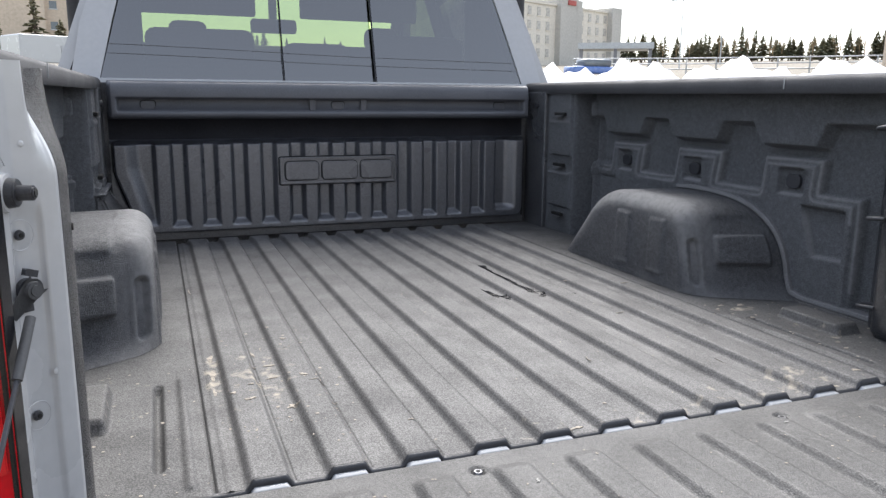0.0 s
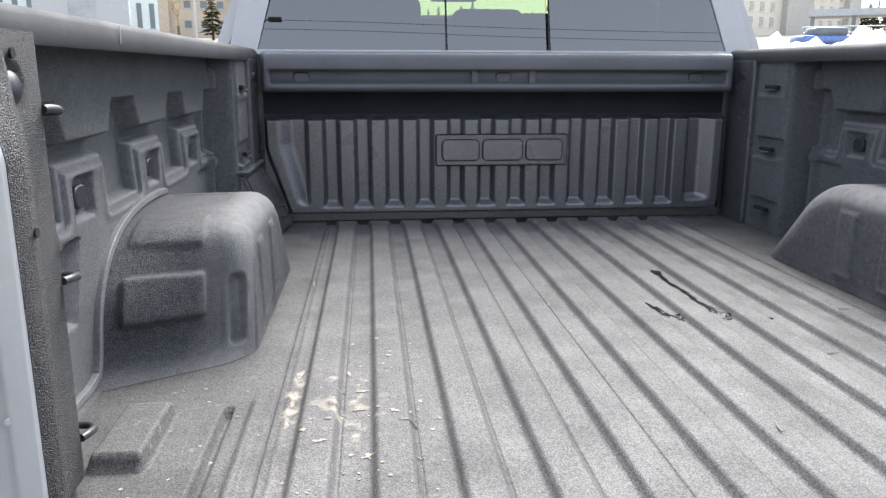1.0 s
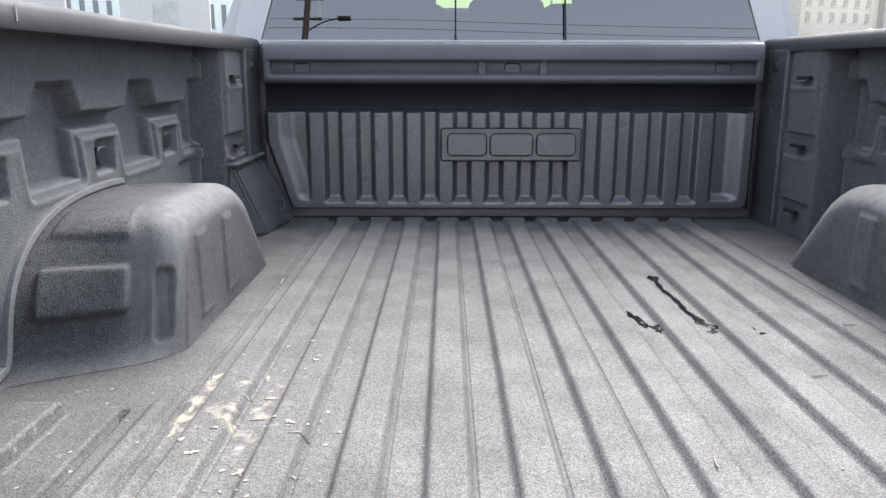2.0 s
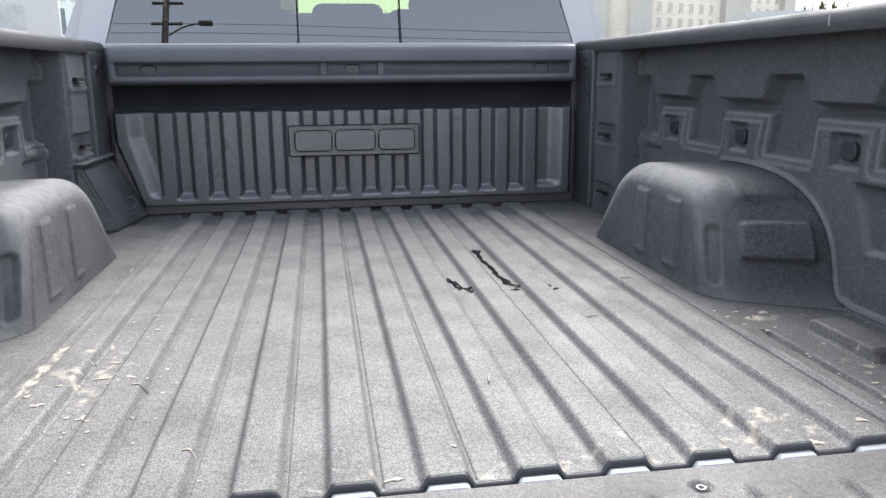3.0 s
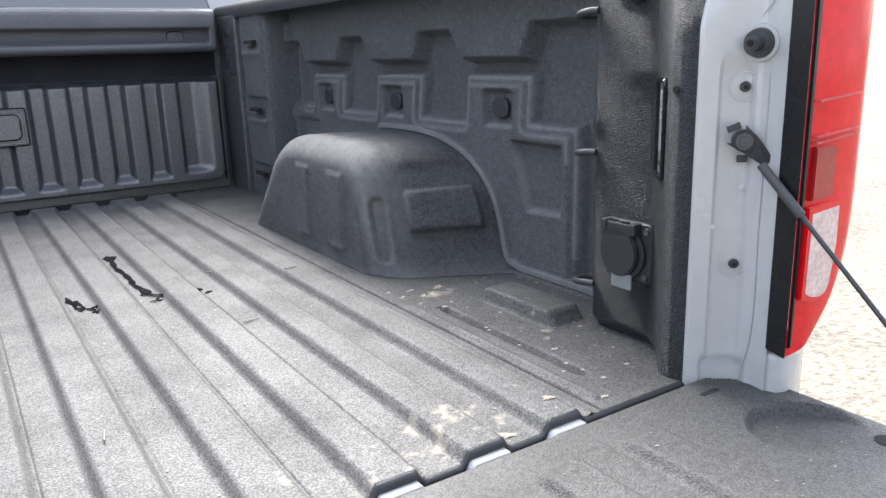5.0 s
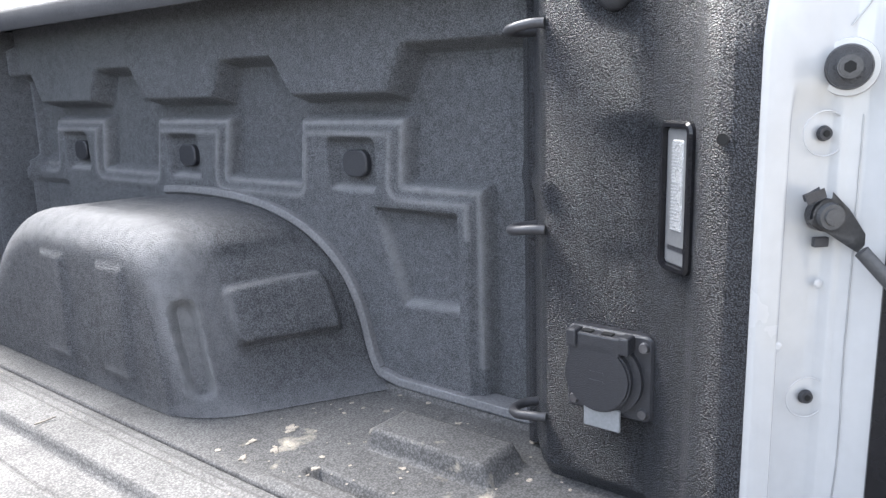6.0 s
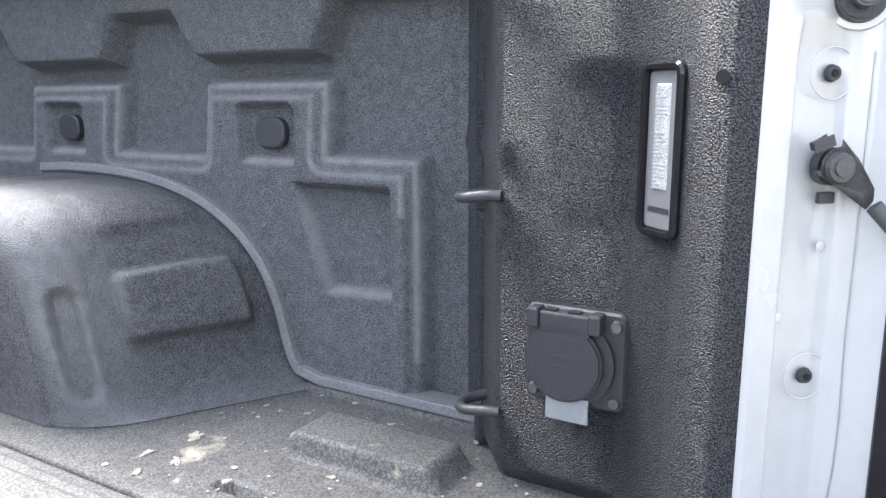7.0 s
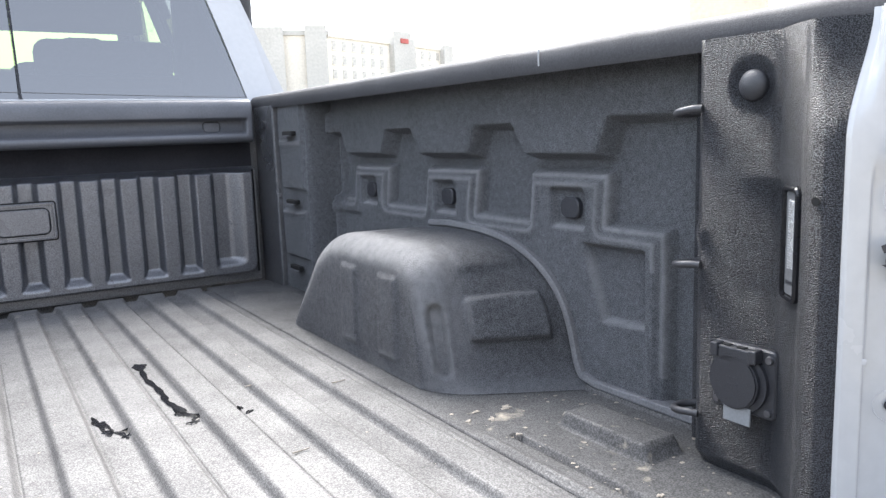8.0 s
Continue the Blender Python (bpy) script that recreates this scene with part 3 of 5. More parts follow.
    rub_light.data.foreach_set("value", dust_lit.ravel().astype(np.float32))
    # sealed flange following the arch and the floor edge
    yf = np.concatenate([np.linspace(0.30, 0.545, 12), yw[2:int(n * 0.56)]])
    zf = np.concatenate([np.full(12, 0.002), np.maximum(zw[2:int(n * 0.56)], 0.002)])
    ty, tz = np.gradient(yf), np.gradient(zf)
    ln = np.hypot(ty, tz)
    ny, nz = -tz / ln, ty / ln
    strip = [(0.95, 0.0120), (0.9195, 0.0117), (0.9185, 0.0112), (0.918, 0.0100), (0.9168, 0.0015), (0.9172, 0.0), (0.9215, -0.004)]
    Xf = np.array([[p[0]] * len(yf) for p in strip])
    Yf, Zf = np.array([yf + ny * p[1] for p in strip]), np.array([zf + nz * p[1] for p in strip])
    flange = sheet("flange", s * Xf, Yf, Zf, SEALER, box_, "dusty grey sealed flange", flip=s > 0)
    flange.data.polygons.foreach_set("use_smooth", [False] * len(flange.data.polygons))
    return box_


def rear_post(s):
    """The bed's rear corner post: black liner inside, turning to the tail face."""
    yk, xk = np.array([0.0, 0.033, 0.042, 0.052, 0.065, 0.078, 0.090, 0.138, 0.152, 0.25, 0.258, 0.31, 0.36]), np.array([0.775, 0.775, 0.770, 0.7675, 0.768, 0.775, 0.790, 0.824, 0.827, 0.827, 0.832, 0.90, 0.95])
    ys = np.unique(np.concatenate([np.linspace(0.034, 0.27, 80), np.linspace(0.27, 0.34, 14)]))
    zs = np.linspace(-0.06, RAIL_LO + 0.006, 140)
    Yg, Zg = np.meshgrid(ys, zs)
    Xg = np.interp(Yg, yk, xk)
    Xg += 0.040 * ease(Zg, 0.43, 0.56) * (1 - ease(Yg, 0.04, 0.10))
    # pocket beside the lamp
    Xg += 0.010 * ease(Zg, 0.243, 0.266) * (1 - ease(Zg, 0.366, 0.388)) * ease(Yg, 0.112, 0.125) * np.clip((0.205 - Yg) / 0.075, 0, 1)
    Xg += 0.013 * (1 - ease(Zg, -0.004, 0.016)) * ease(Yg, 0.06, 0.12)
    # shallow ring round the domed cap
    rr = np.hypot(Yg - 0.180, Zg - 0.494)
    Xg += 0.005 * step(rr - 0.03, 0.012)
    Xg -= 0.006 * np.exp(-((Zg - 0.31) / 0.012) ** 2) * ease(Yg, 0.24, 0.255)
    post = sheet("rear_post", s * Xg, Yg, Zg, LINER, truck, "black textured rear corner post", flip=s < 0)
    m = Matrix.Translation((s * 0.830, 0.180, 0.494)) @ Euler((0, radians(-90 * s), 0)).to_matrix().to_4x4()
    bm = bmesh.new()
    bmesh.ops.create_uvsphere(bm, u_segments=24, v_segments=12, radius=0.019)
    bmesh.ops.transform(bm, matrix=m @ Matrix.Diagonal((1, 1, 0.6, 1)), verts=bm.verts)
    part("domed_cap", bm, PLASTIC, post, "round black rubber cap", smooth=True)
    part("drilled_hole", disc(0.0046, 0.004, Matrix.Translation((s * 0.7695, 0.058, 0.367)) @ Euler((0, radians(-90 * s), 0)).to_matrix().to_4x4(), 18), HOLE, post)
    if s < 0:
        part("drilled_hole", disc(0.0055, 0.004, Matrix.Translation((s * 0.828, 0.188, 0.530)) @ Euler((0, radians(-90 * s), 0)).to_matrix().to_4x4(), 18), HOLE, post)
    tube("seam_bead", [(s * 0.888, 0.300, 0.002), (s * 0.888, 0.300, 0.27), (s * 0.890, 0.300, 0.545)], 0.0085, LINER, post, "black sprayed vertical bead", 4)
    for z in (0.466, 0.265, 0.062):
        pts = [(s * 0.885, 0.262, z + 0.004), (s * 0.868, 0.285, z), (s * 0.845, 0.298, z - 0.001), (s * 0.826, 0.290, z), (s * 0.822, 0.262, z + 0.004), (s * 0.826, 0.250, z + 0.004)]
        tube("tie_down_loop", pts, 0.0052, WIRE, post, "bent black wire tie-down loop", 4)
    return post


def tail_face(s):
    """White jamb beside the tailgate opening, with its holes, striker and lamp."""
    prof = [(0.775, 0.034), (0.777, 0.029), (0.783, 0.0235), (0.791, 0.017), (0.801, 0.009), (0.8145, -0.003), (0.824, -0.018), (0.826, -0.030), (0.8245, -0.042), (0.822, -0.052)]
    pu = np.linspace(0, 1, 60)
    k = np.linspace(0, 1, len(prof))
    px, py = np.interp(pu, k, [p[0] for p in prof]), np.interp(pu, k, [p[1] for p in prof])
    zs = np.linspace(-0.16, RAIL_LO + 0.012, 120)
    Pu, Zg = np.meshgrid(pu, zs)
    Xg, Yg = np.interp(Pu, pu, px), np.interp(Pu, pu, py)
    Xg += 0.040 * ease(Zg, 0.43, 0.56) * (1 - ease(Pu, 0.1, 0.45))
    # long shallow press, upper shoulder and lower step
    dent = 0.006 * step(rect(Pu, Zg, 0.36, 0.62, 0.03, 0.395, 0.02), 0.03)
    Xg, Yg = Xg + 0.7 * dent, Yg + 0.7 * dent
    low = 0.006 * (1 - ease(Zg, 0.02, 0.035)) * step(0.30 - Pu, 0.06) * step(Pu - 0.66, 0.06)
    Xg, Yg = Xg + 0.7 * low, Yg + 0.7 * low
    for zc in (0.369, 0.154):
        boss = 0.0012 * step(np.hypot((Pu - 0.555) * 0.16, Zg - zc) - 0.014, 0.004)
        Xg, Yg = Xg - 0.7 * boss, Yg - 0.7 * boss
    face = sheet("tail_face", s * Xg, Yg, Zg, WHITE, truck, "white painted tailgate jamb", flip=s > 0)
    back = Euler((radians(90), 0, 0)).to_matrix().to_4x4()
    turn = Vector((-0.73 * s, -0.68, 0)).to_track_quat("Z", "Y").to_matrix().to_4x4()

    def on_jamb(x, y, z, out=0.0):
        return Matrix.Translation((s * (x - 0.73 * out), y - 0.68 * out, z)) @ turn
    for zc in (0.369, 0.154):
        ring_at = on_jamb(0.8145, -0.003, zc, 0.0008)
        tube("press_ring", [ring_at @ Vector((0.0172 * math.cos(a * math.pi / 12), 0.0172 * math.sin(a * math.pi / 12), 0)) for a in range(25)], 0.0006, WHITE, face, "", 2)
        part("grommet", disc(0.0062, 0.0035, on_jamb(0.8145, -0.003, zc, -0.001), 18, 0.0050), PLASTIC, face, "small black push plug")
        part("grommet_eye", disc(0.0026, 0.001, on_jamb(0.8145, -0.003, zc, 0.0025), 8), HOLE, face)
    inward = Vector((-0.97 * s, -0.22, 0)).to_track_quat("Z", "Y").to_matrix().to_4x4()

    def striker_at(out):
        return Matrix.Translation((s * (0.824 - 0.97 * out), -0.014 - 0.22 * out, 0.418)) @ inward
    part("striker_washer", disc(0.0225, 0.006, striker_at(0), 36, 0.021), WHITE, face)
    part("striker", disc(0.0172, 0.010, striker_at(0.005), 32, 0.0155, bevel=0.001), PLASTIC, face, "black striker base")
    part("striker_pin", disc(0.0085, 0.020, striker_at(0.013), 20, bevel=0.002), WIRE, face, "dark steel latch pin")
    part("pin_socket", disc(0.0045, 0.001, striker_at(0.0332), 6), HOLE, face)
    for zc in (0.47, 0.25, 0.20, 0.175, 0.09, 0.03):
        part("weld_dimple", disc(0.004, 0.0006, on_jamb(0.80 + 0.02 * math.sin(zc * 60) + 0.004, 0.006 - 0.018 * math.sin(zc * 60), zc), 12, 0.002), WHITE, face)
    # cable anchor and cable down to the lowered tailgate
    part("cable_anchor", disc(0.013, 0.008, on_jamb(0.8145, -0.004, 0.307), 20), PLASTIC, face)
    m = on_jamb(0.8145, -0.004, 0.307, 0.009)
    shape = ((-15, 18.5), (-11, 13.5), (-16.5, 6), (-17.5, -1), (-16, -7), (-11.5, -13), (-16.7, -19), (-6, -16.5), (8, -13.5), (20, -11.6), (34, -9.5), (48, -7), (48, 7), (40, 11), (27, 14), (10.5, 17.5), (-4, 18))
    bm = bmesh.new()
    bm.faces.new([bm.verts.new(m @ Vector((s * (u * 0.74 + v * 0.67) / 1250, (v * 0.74 - u * 0.67) / 1250, 0.004))) for u, v in shape])
    bmesh.ops.solidify(bm, geom=bm.faces[:], thickness=0.005)
    bmesh.ops.bevel(bm, geom=bm.edges[:], offset=0.0008, segments=2, affect="EDGES")
    part("cable_bracket", bm, CLIP, face, "grey notched cable clip with two horns")
    part("clip_tab", box(bmesh.new(), -0.013, 0.001, 0.016, 0.022, -0.003, 0.004, 0.001, m=m @ Euler((0, 0, radians(20 * s))).to_matrix().to_4x4()), PLASTIC, face)
    part("anchor_collar", disc(0.0108, 0.004, on_jamb(0.8145, -0.004, 0.307, 0.013), 28, 0.0098), CLIP, face)
    part("anchor_bolt", disc(0.0070, 0.0055, on_jamb(0.8145, -0.004, 0.307, 0.013), 22, 0.0062), CLIP, face, "round dark bolt head")
    part("clip_foot", box(bmesh.new(), -0.006, 0.006, -0.026, -0.018, 0, 0.005, 0.001, m=on_jamb(0.8145, -0.004, 0.307)), PLASTIC, face)
    a, b = Vector((s * 0.803, -0.020, 0.300)), Vector((s * 0.866, -0.285, -0.004))
    tube("cable_sleeve", [a.lerp(b, 0.06), a.lerp(b, 0.14), a.lerp(b, 0.24)], 0.0056, CLIP, face, "black moulded cable sleeve")
    tube("cable", [a.lerp(b, 0.18), a.lerp(b, 0.6), b], 0.0028, WIRE, face, "black steel tailgate cable")
    # seam bead down the jamb
    tube("jamb_seam", [(s * 0.8248, -0.0270, 0.383), (s * 0.8248, -0.0268, 0.2), (s * 0.8245, -0.0258, 0.06), (s * 0.8215, -0.0165, 0.0), (s * 0.8230, -0.0205, -0.06)], 0.0006, GALV, face, "", 2)
    tube("jamb_seam", [(s * 0.8248, -0.0272, 0.56), (s * 0.8248, -0.0278, 0.47), (s * 0.8200, -0.0155, 0.448)], 0.0006, GALV, face, "", 2)
    tube("fold_line", [(s * 0.787, 0.0195, 0.020), (s * 0.800, 0.0095, 0.031), (s * 0.8145, -0.0035, 0.033), (s * 0.823, -0.0168, 0.029)], 0.0005, GALV, face, "", 2)
    # tail lamp: black side, red lens wrapping outwards, clear lower lens
    bm = bmesh.new()
    side = [bm.verts.new((s * x, y, z)) for x, y, z in ((0.8225, -0.052, 0.056), (0.8275, -0.0725, 0.048), (0.8275, -0.0725, 0.60), (0.8225, -0.052, 0.60), (0.87, -0.03, 0.056), (0.87, -0.03, 0.60))]
    for f in ((0, 1, 2, 3), (0, 3, 5, 4)):
        bm.faces.new([side[i] for i in f])
    bmesh.ops.recalc_face_normals(bm, faces=bm.faces)
    bmesh.ops.solidify(bm, geom=bm.faces[:], thickness=0.002)
    lamp = part("tail_lamp", bm, GLOSS, truck, "glossy black lamp housing")
    zs = np.concatenate([np.linspace(0.050, 0.16, 30), np.linspace(0.17, 0.60, 30)])
    us = np.linspace(0, 1, 30)
    U, Zg = np.meshgrid(us, zs)
    width = 0.158 * np.clip(1 - np.clip((0.25 - Zg) / 0.20, 0, 1) ** 2.6 * 0.68, 0, 1)
    Xg = 0.8275 + width * U
    Yg = -0.0728 - 0.007 * np.sin(np.pi * U) + 0.14 * np.clip(U - 0.62, 0, 1) ** 1.6
    Zl = Zg + 0.018 * U * (1 - ease(Zg, 0.05, 0.12))
    sheet("lens", s * Xg, Yg, Zl, RED, lamp, "red wrap-round lens", flip=s > 0)
    under = [(0.8275, -0.0728), (0.845, -0.0775), (0.872, -0.073), (0.876, -0.03), (0.8275, -0.03)]
    bm = bmesh.new()
    bm.faces.new([bm.verts.new((s * x, y, 0.051 + 0.3 * (x - 0.8275))) for x, y in under])
    bmesh.ops.solidify(bm, geom=bm.faces[:], thickness=0.002)
    part("lens_foot", bm, RED, lamp)

    def pane_on_lens(name, corners, material, label, front=-0.0818):
        bm = bmesh.new()
        a = [bm.verts.new((s * x, front, z)) for x, z in corners]
        b = [bm.verts.new((s * x, -0.072, z)) for x, z in corners]
        bm.faces.new(a), bm.faces.new(b[::-1])
        for k in range(len(a)):
            bm.faces.new((a[k], b[k], b[(k + 1) % len(a)], a[(k + 1) % len(a)]))
        bmesh.ops.bevel(bm, geom=bm.edges[:], offset=0.0015, segments=2, affect="EDGES")
        return part(name, bm, material, lamp, label)
    pane_on_lens("reverse_lens", [(0.842, 0.128), (0.856, 0.121), (0.874, 0.118), (0.886, 0.122), (0.893, 0.132), (0.901, 0.181), (0.900, 0.230), (0.843, 0.226)], CLEAR, "clear reversing lens")
    pane_on_lens("lens_border", [(0.836, 0.122), (0.856, 0.115), (0.876, 0.112), (0.890, 0.117), (0.899, 0.130), (0.908, 0.181), (0.907, 0.237), (0.837, 0.233)], RED, "bright red border", -0.0812)
    pane_on_lens("smoked_strip", [(0.8285, 0.060), (0.834, 0.062), (0.834, 0.240), (0.838, 0.59), (0.8285, 0.59)], GLOSS, "smoked inner strip", -0.0765)
    pane_on_lens("signal_lens", [(0.840, 0.240), (0.882, 0.242), (0.884, 0.300), (0.841, 0.302)], SMOKED_RED, "darker red signal lens")
    for z in (0.305, 0.312, 0.352):
        pane_on_lens("lens_line", [(0.840, z), (0.925, z + 0.006), (0.925, z + 0.0085), (0.840, z + 0.0025)], PINK, "pale moulded line", -0.0822)
    return face


def outer_side(s):
    """White outer bedside with a wheel opening, and the plastic rail cap."""
    ys, zs = np.linspace(0.075, 2.05, 110), np.linspace(-0.42, RAIL_LO + 0.02, 40)
    Yg, Zg = np.meshgrid(ys, zs)
    Xg = 0.985 + 0.02 * np.sin((Zg + 0.42) * 3.0) + 0.02 * step(np.hypot(Yg - 1.05, Zg + 0.42) - 0.55, 0.08)
    keep = (np.hypot(Yg - 1.05, Zg + 0.44) > 0.47)[:-1, :-1]
    side = sheet("bedside", s * Xg, Yg, Zg, WHITE, truck, "white painted bedside", flip=s < 0, keep=keep)
    # rear lower corner, rounded from the jamb to the bedside
    cx = [(0.8275, -0.016), (0.8265, -0.034), (0.8245, -0.052), (0.829, -0.0635), (0.84, -0.0685), (0.868, -0.067), (0.888, -0.060), (0.91, -0.040), (0.945, 0.005), (0.97, 0.05), (0.985, 0.09)]
    zc = np.array([-0.42, -0.2, 0.0, 0.040, 0.047, 0.0495, 0.049])
    inset = np.array([0, 0, 0, 0, 0.0015, 0.006, 0.05])
    ax, ay = np.array([p[0] for p in cx]), np.array([p[1] for p in cx])
    Xc = ax[None] + 0 * zc[:, None] + (0.5 * inset[:, None]) * np.sign(0.86 - ax)[None]
    Yc = ay[None] + inset[:, None]
    sheet("lower_corner", s * Xc, Yc, np.repeat(zc[:, None], len(cx), 1) + 0.0 * Xc, WHITE, side, "white lower rear corner", flip=s < 0)
    # panel behind the lamp
    part("lamp_backing", boxed(min(s * 0.84, s * 0.985), max(s * 0.84, s * 0.985), 0.0, 0.08, 0.02, RAIL_LO, 0.004), WHITE, side)
    # rail cap: profile swept along the bed
    prof = [(0.842, RAIL_LO - 0.004), (0.840, RAIL_LO), (0.8385, RAIL_LO + 0.012), (0.840, RAIL_HI - 0.010), (0.848, RAIL_HI - 0.001), (0.870, RAIL_HI + 0.004), (0.95, RAIL_HI + 0.003), (0.99, RAIL_HI - 0.006), (1.004, RAIL_HI - 0.03), (1.002, RAIL_LO - 0.02), (0.95, RAIL_LO - 0.004)]
    yy = np.linspace(0.012, 2.055, 40)
    Xg = np.array([[p[0] for p in prof]] * len(yy)) * s
    Zg = np.array([[p[1] for p in prof]] * len(yy)) + 0.004 * (yy[:, None] - 1)
    Yg = np.repeat(yy[:, None], len(prof), 1)
    rail = sheet("rail_cap", Xg, Yg, Zg, RAIL, truck, "black plastic bed rail cap", flip=s < 0)
    bm = bmesh.new()
    bm.faces.new([bm.verts.new((s * p[0], 0.012, p[1] - 0.004)) for p in prof])
    part("cap_end", bm, RAIL, rail)
    part("scuff", boxed(s * 0.8375 - 0.0006, s * 0.8375 + 0.0006, 0.585, 0.588, RAIL_LO + 0.006, RAIL_HI - 0.006), GALV, rail, "pale scratch")


for s in (-1, 1):
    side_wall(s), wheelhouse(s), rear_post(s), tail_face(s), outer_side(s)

# angled filler box in the front corner
bm = bmesh.new()
v = [bm.verts.new(c) for c in ((-0.86, 1.66, 0.212), (-0.835, 1.66, 0.205), (-0.758, 1.70, 0.0), (-0.86, 1.66, 0.0), (-0.86, 2.0, 0.212), (-0.835, 2.0, 0.205), (-0.728, 2.0, 0.0), (-0.86, 2.0, 0.0))]
for f in ((0, 1, 2, 3), (4, 7, 6, 5), (0, 4, 5, 1), (1, 5, 6, 2), (0, 3, 7, 4), (3, 2, 6, 7)):
    bm.faces.new([v[i] for i in f])
bmesh.ops.bevel(bm, geom=bm.edges[:], offset=0.008, segments=3, affect="EDGES")
corner_box = part("corner_box", bm, LINER_WALL, truck, "black sloped corner box")
part("box_lip", boxed(-0.866, -0.826, 1.652, 2.0, 0.212, 0.222, 0.004), LINER_SIDE, corner_box, "black ledge along the top of the box")
tube("hook_ring", [(-0.770, 1.86, 0.078), (-0.752, 1.875, 0.080), (-0.742, 1.875, 0.060), (-0.750, 1.865, 0.046), (-0.764, 1.85, 0.046)], 0.004, WIRE, corner_box, "small black ring")

# bulkhead: raised columns between narrow recesses, a deep gap under the header
xs = np.arange(-0.825, 0.8251, 0.003)
zs = np.concatenate([np.linspace(0.0, 0.03, 12), np.linspace(0.032, 0.09, 28), np.linspace(0.095, 0.32, 20), np.linspace(0.323, 0.39, 32), np.linspace(0.395, 0.47, 8)])
X, Z = np.meshgrid(xs, zs)
pocket = np.zeros_like(X)
for k in range(-1, 13):
    c, w = -0.594 + 0.1081 * k, 0.0245
    ramp = np.clip((Z - 0.046) / 0.028, 0, 1)
    ramp = ramp * ramp * (3 - 2 * ramp)
    flare = 0.008 * np.clip((0.074 - Z) / 0.028, 0, 1)
    inner = X - c if k < 0 else c - X if k > 11 else None
    if inner is None:
        shape = step(np.abs(X - c) - w - flare, 0.017)
    else:                                          # the outermost recess runs out in a broad facet
        lean = 0.26 * np.clip(0.27 - Z, 0, 0.24) if k < 0 else 0.0 * Z
        shape = step(inner - w, 0.017) * ease(-inner, 0.075 - lean, 0.020 - lean)
        ramp = ramp * ease(Z, 0.05, 0.085)
    pocket = np.maximum(pocket, shape * ramp)
frame_edge = step(rect(X, Z, -0.812, 0.806, 0.030, 0.60, 0.035), 0.006)
cut = outline(X, Z, [(-0.85, 0.27), (-0.815, 0.255), (-0.735, 0.02), (-0.85, 0.02)])
frame_edge *= 1 - step(cut, 0.008)
d = (0.034 - 0.029 * pocket) * frame_edge
d = d * (1 - ease(Z, 0.350, 0.366)) - 0.030 * ease(Z, 0.352, 0.372)
low = Z[:-1, :-1] < 0.3705
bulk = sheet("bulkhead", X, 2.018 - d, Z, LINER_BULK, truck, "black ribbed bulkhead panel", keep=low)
# top of the same panel, its shade under the header painted dark
sheet("shaded_gap_panel", X, 2.018 - d, Z, GAP_SHADE, truck, "flat panel behind the header, painted black for the shade there", keep=~low)
for x in (-0.816, 0.810):
    tube("edge_seal", [(x, 1.998, 0.36), (x, 1.998, 0.30), (x, 1.998, 0.262)] if x < 0 else [(x, 1.998, 0.36), (x, 1.998, 0.2), (x, 1.998, 0.03)], 0.0035, HOLE, bulk, "black edge seal", 3)
tube("edge_seal", [(-0.816, 1.998, 0.262), (-0.776, 1.998, 0.143), (-0.738, 1.998, 0.03)], 0.0035, HOLE, bulk, "black edge seal", 3)
# maker's plate in plain relief
up = Euler((radians(90), 0, 0)).to_matrix().to_4x4()
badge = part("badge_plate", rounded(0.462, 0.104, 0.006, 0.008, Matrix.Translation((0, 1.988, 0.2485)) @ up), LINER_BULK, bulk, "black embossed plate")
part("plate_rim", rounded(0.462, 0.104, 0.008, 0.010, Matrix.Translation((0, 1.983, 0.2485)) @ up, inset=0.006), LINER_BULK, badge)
# black backings draw the groove shade round the plate and its shapes
part("plate_shade_line", rounded(0.470, 0.112, 0.010, 0.0085, Matrix.Translation((0, 1.9905, 0.2485)) @ up), HOLE, badge, "dark line painted for the shade round the plate")
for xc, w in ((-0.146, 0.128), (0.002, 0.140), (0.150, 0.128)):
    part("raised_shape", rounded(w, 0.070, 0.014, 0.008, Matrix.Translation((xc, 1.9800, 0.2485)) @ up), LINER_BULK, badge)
    part("shape_shade_line", rounded(w + 0.007, 0.077, 0.019, 0.0010, Matrix.Translation((xc, 1.9802, 0.2485)) @ up), HOLE, badge)
part("bulkhead_back", boxed(-0.95, 0.95, 2.056, 2.068, -0.2, 0.575, 0.003), LINER_WALL, truck)

# header panel above the bulkhead
prof = [(2.054, 0.455), (1.972, 0.447), (1.957, 0.450), (1.950, 0.459), (1.950, 0.470), (1.956, 0.476), (1.980, 0.481), (1.982, 0.512), (1.982, 0.5185), (1.950, 0.5215), (1.9495, 0.526), (1.952, 0.555), (1.958, 0.572), (1.970, 0.579), (2.030, 0.582)]
xx = np.concatenate([[-0.818], np.linspace(-0.806, -0.775, 10), np.linspace(-0.75, 0.75, 40), np.linspace(0.775, 0.806, 10), [0.818]])
Yp, Zp = np.array([p[0] for p in prof]), np.array([p[1] for p in prof])
Xg = np.repeat(xx[:, None], len(prof), 1)
Yg, Zg = np.repeat(Yp[None], len(xx), 0).copy(), np.repeat(Zp[None], len(xx), 0)
endcap = ease(np.abs(Xg), 0.782, 0.790)
Yg = Yg - endcap * np.where((Zg > 0.474) & (Zg < 0.520), Yg - 1.9505, 0)
Yg += 0.03 * ease(np.abs(Xg), 0.806, 0.818)
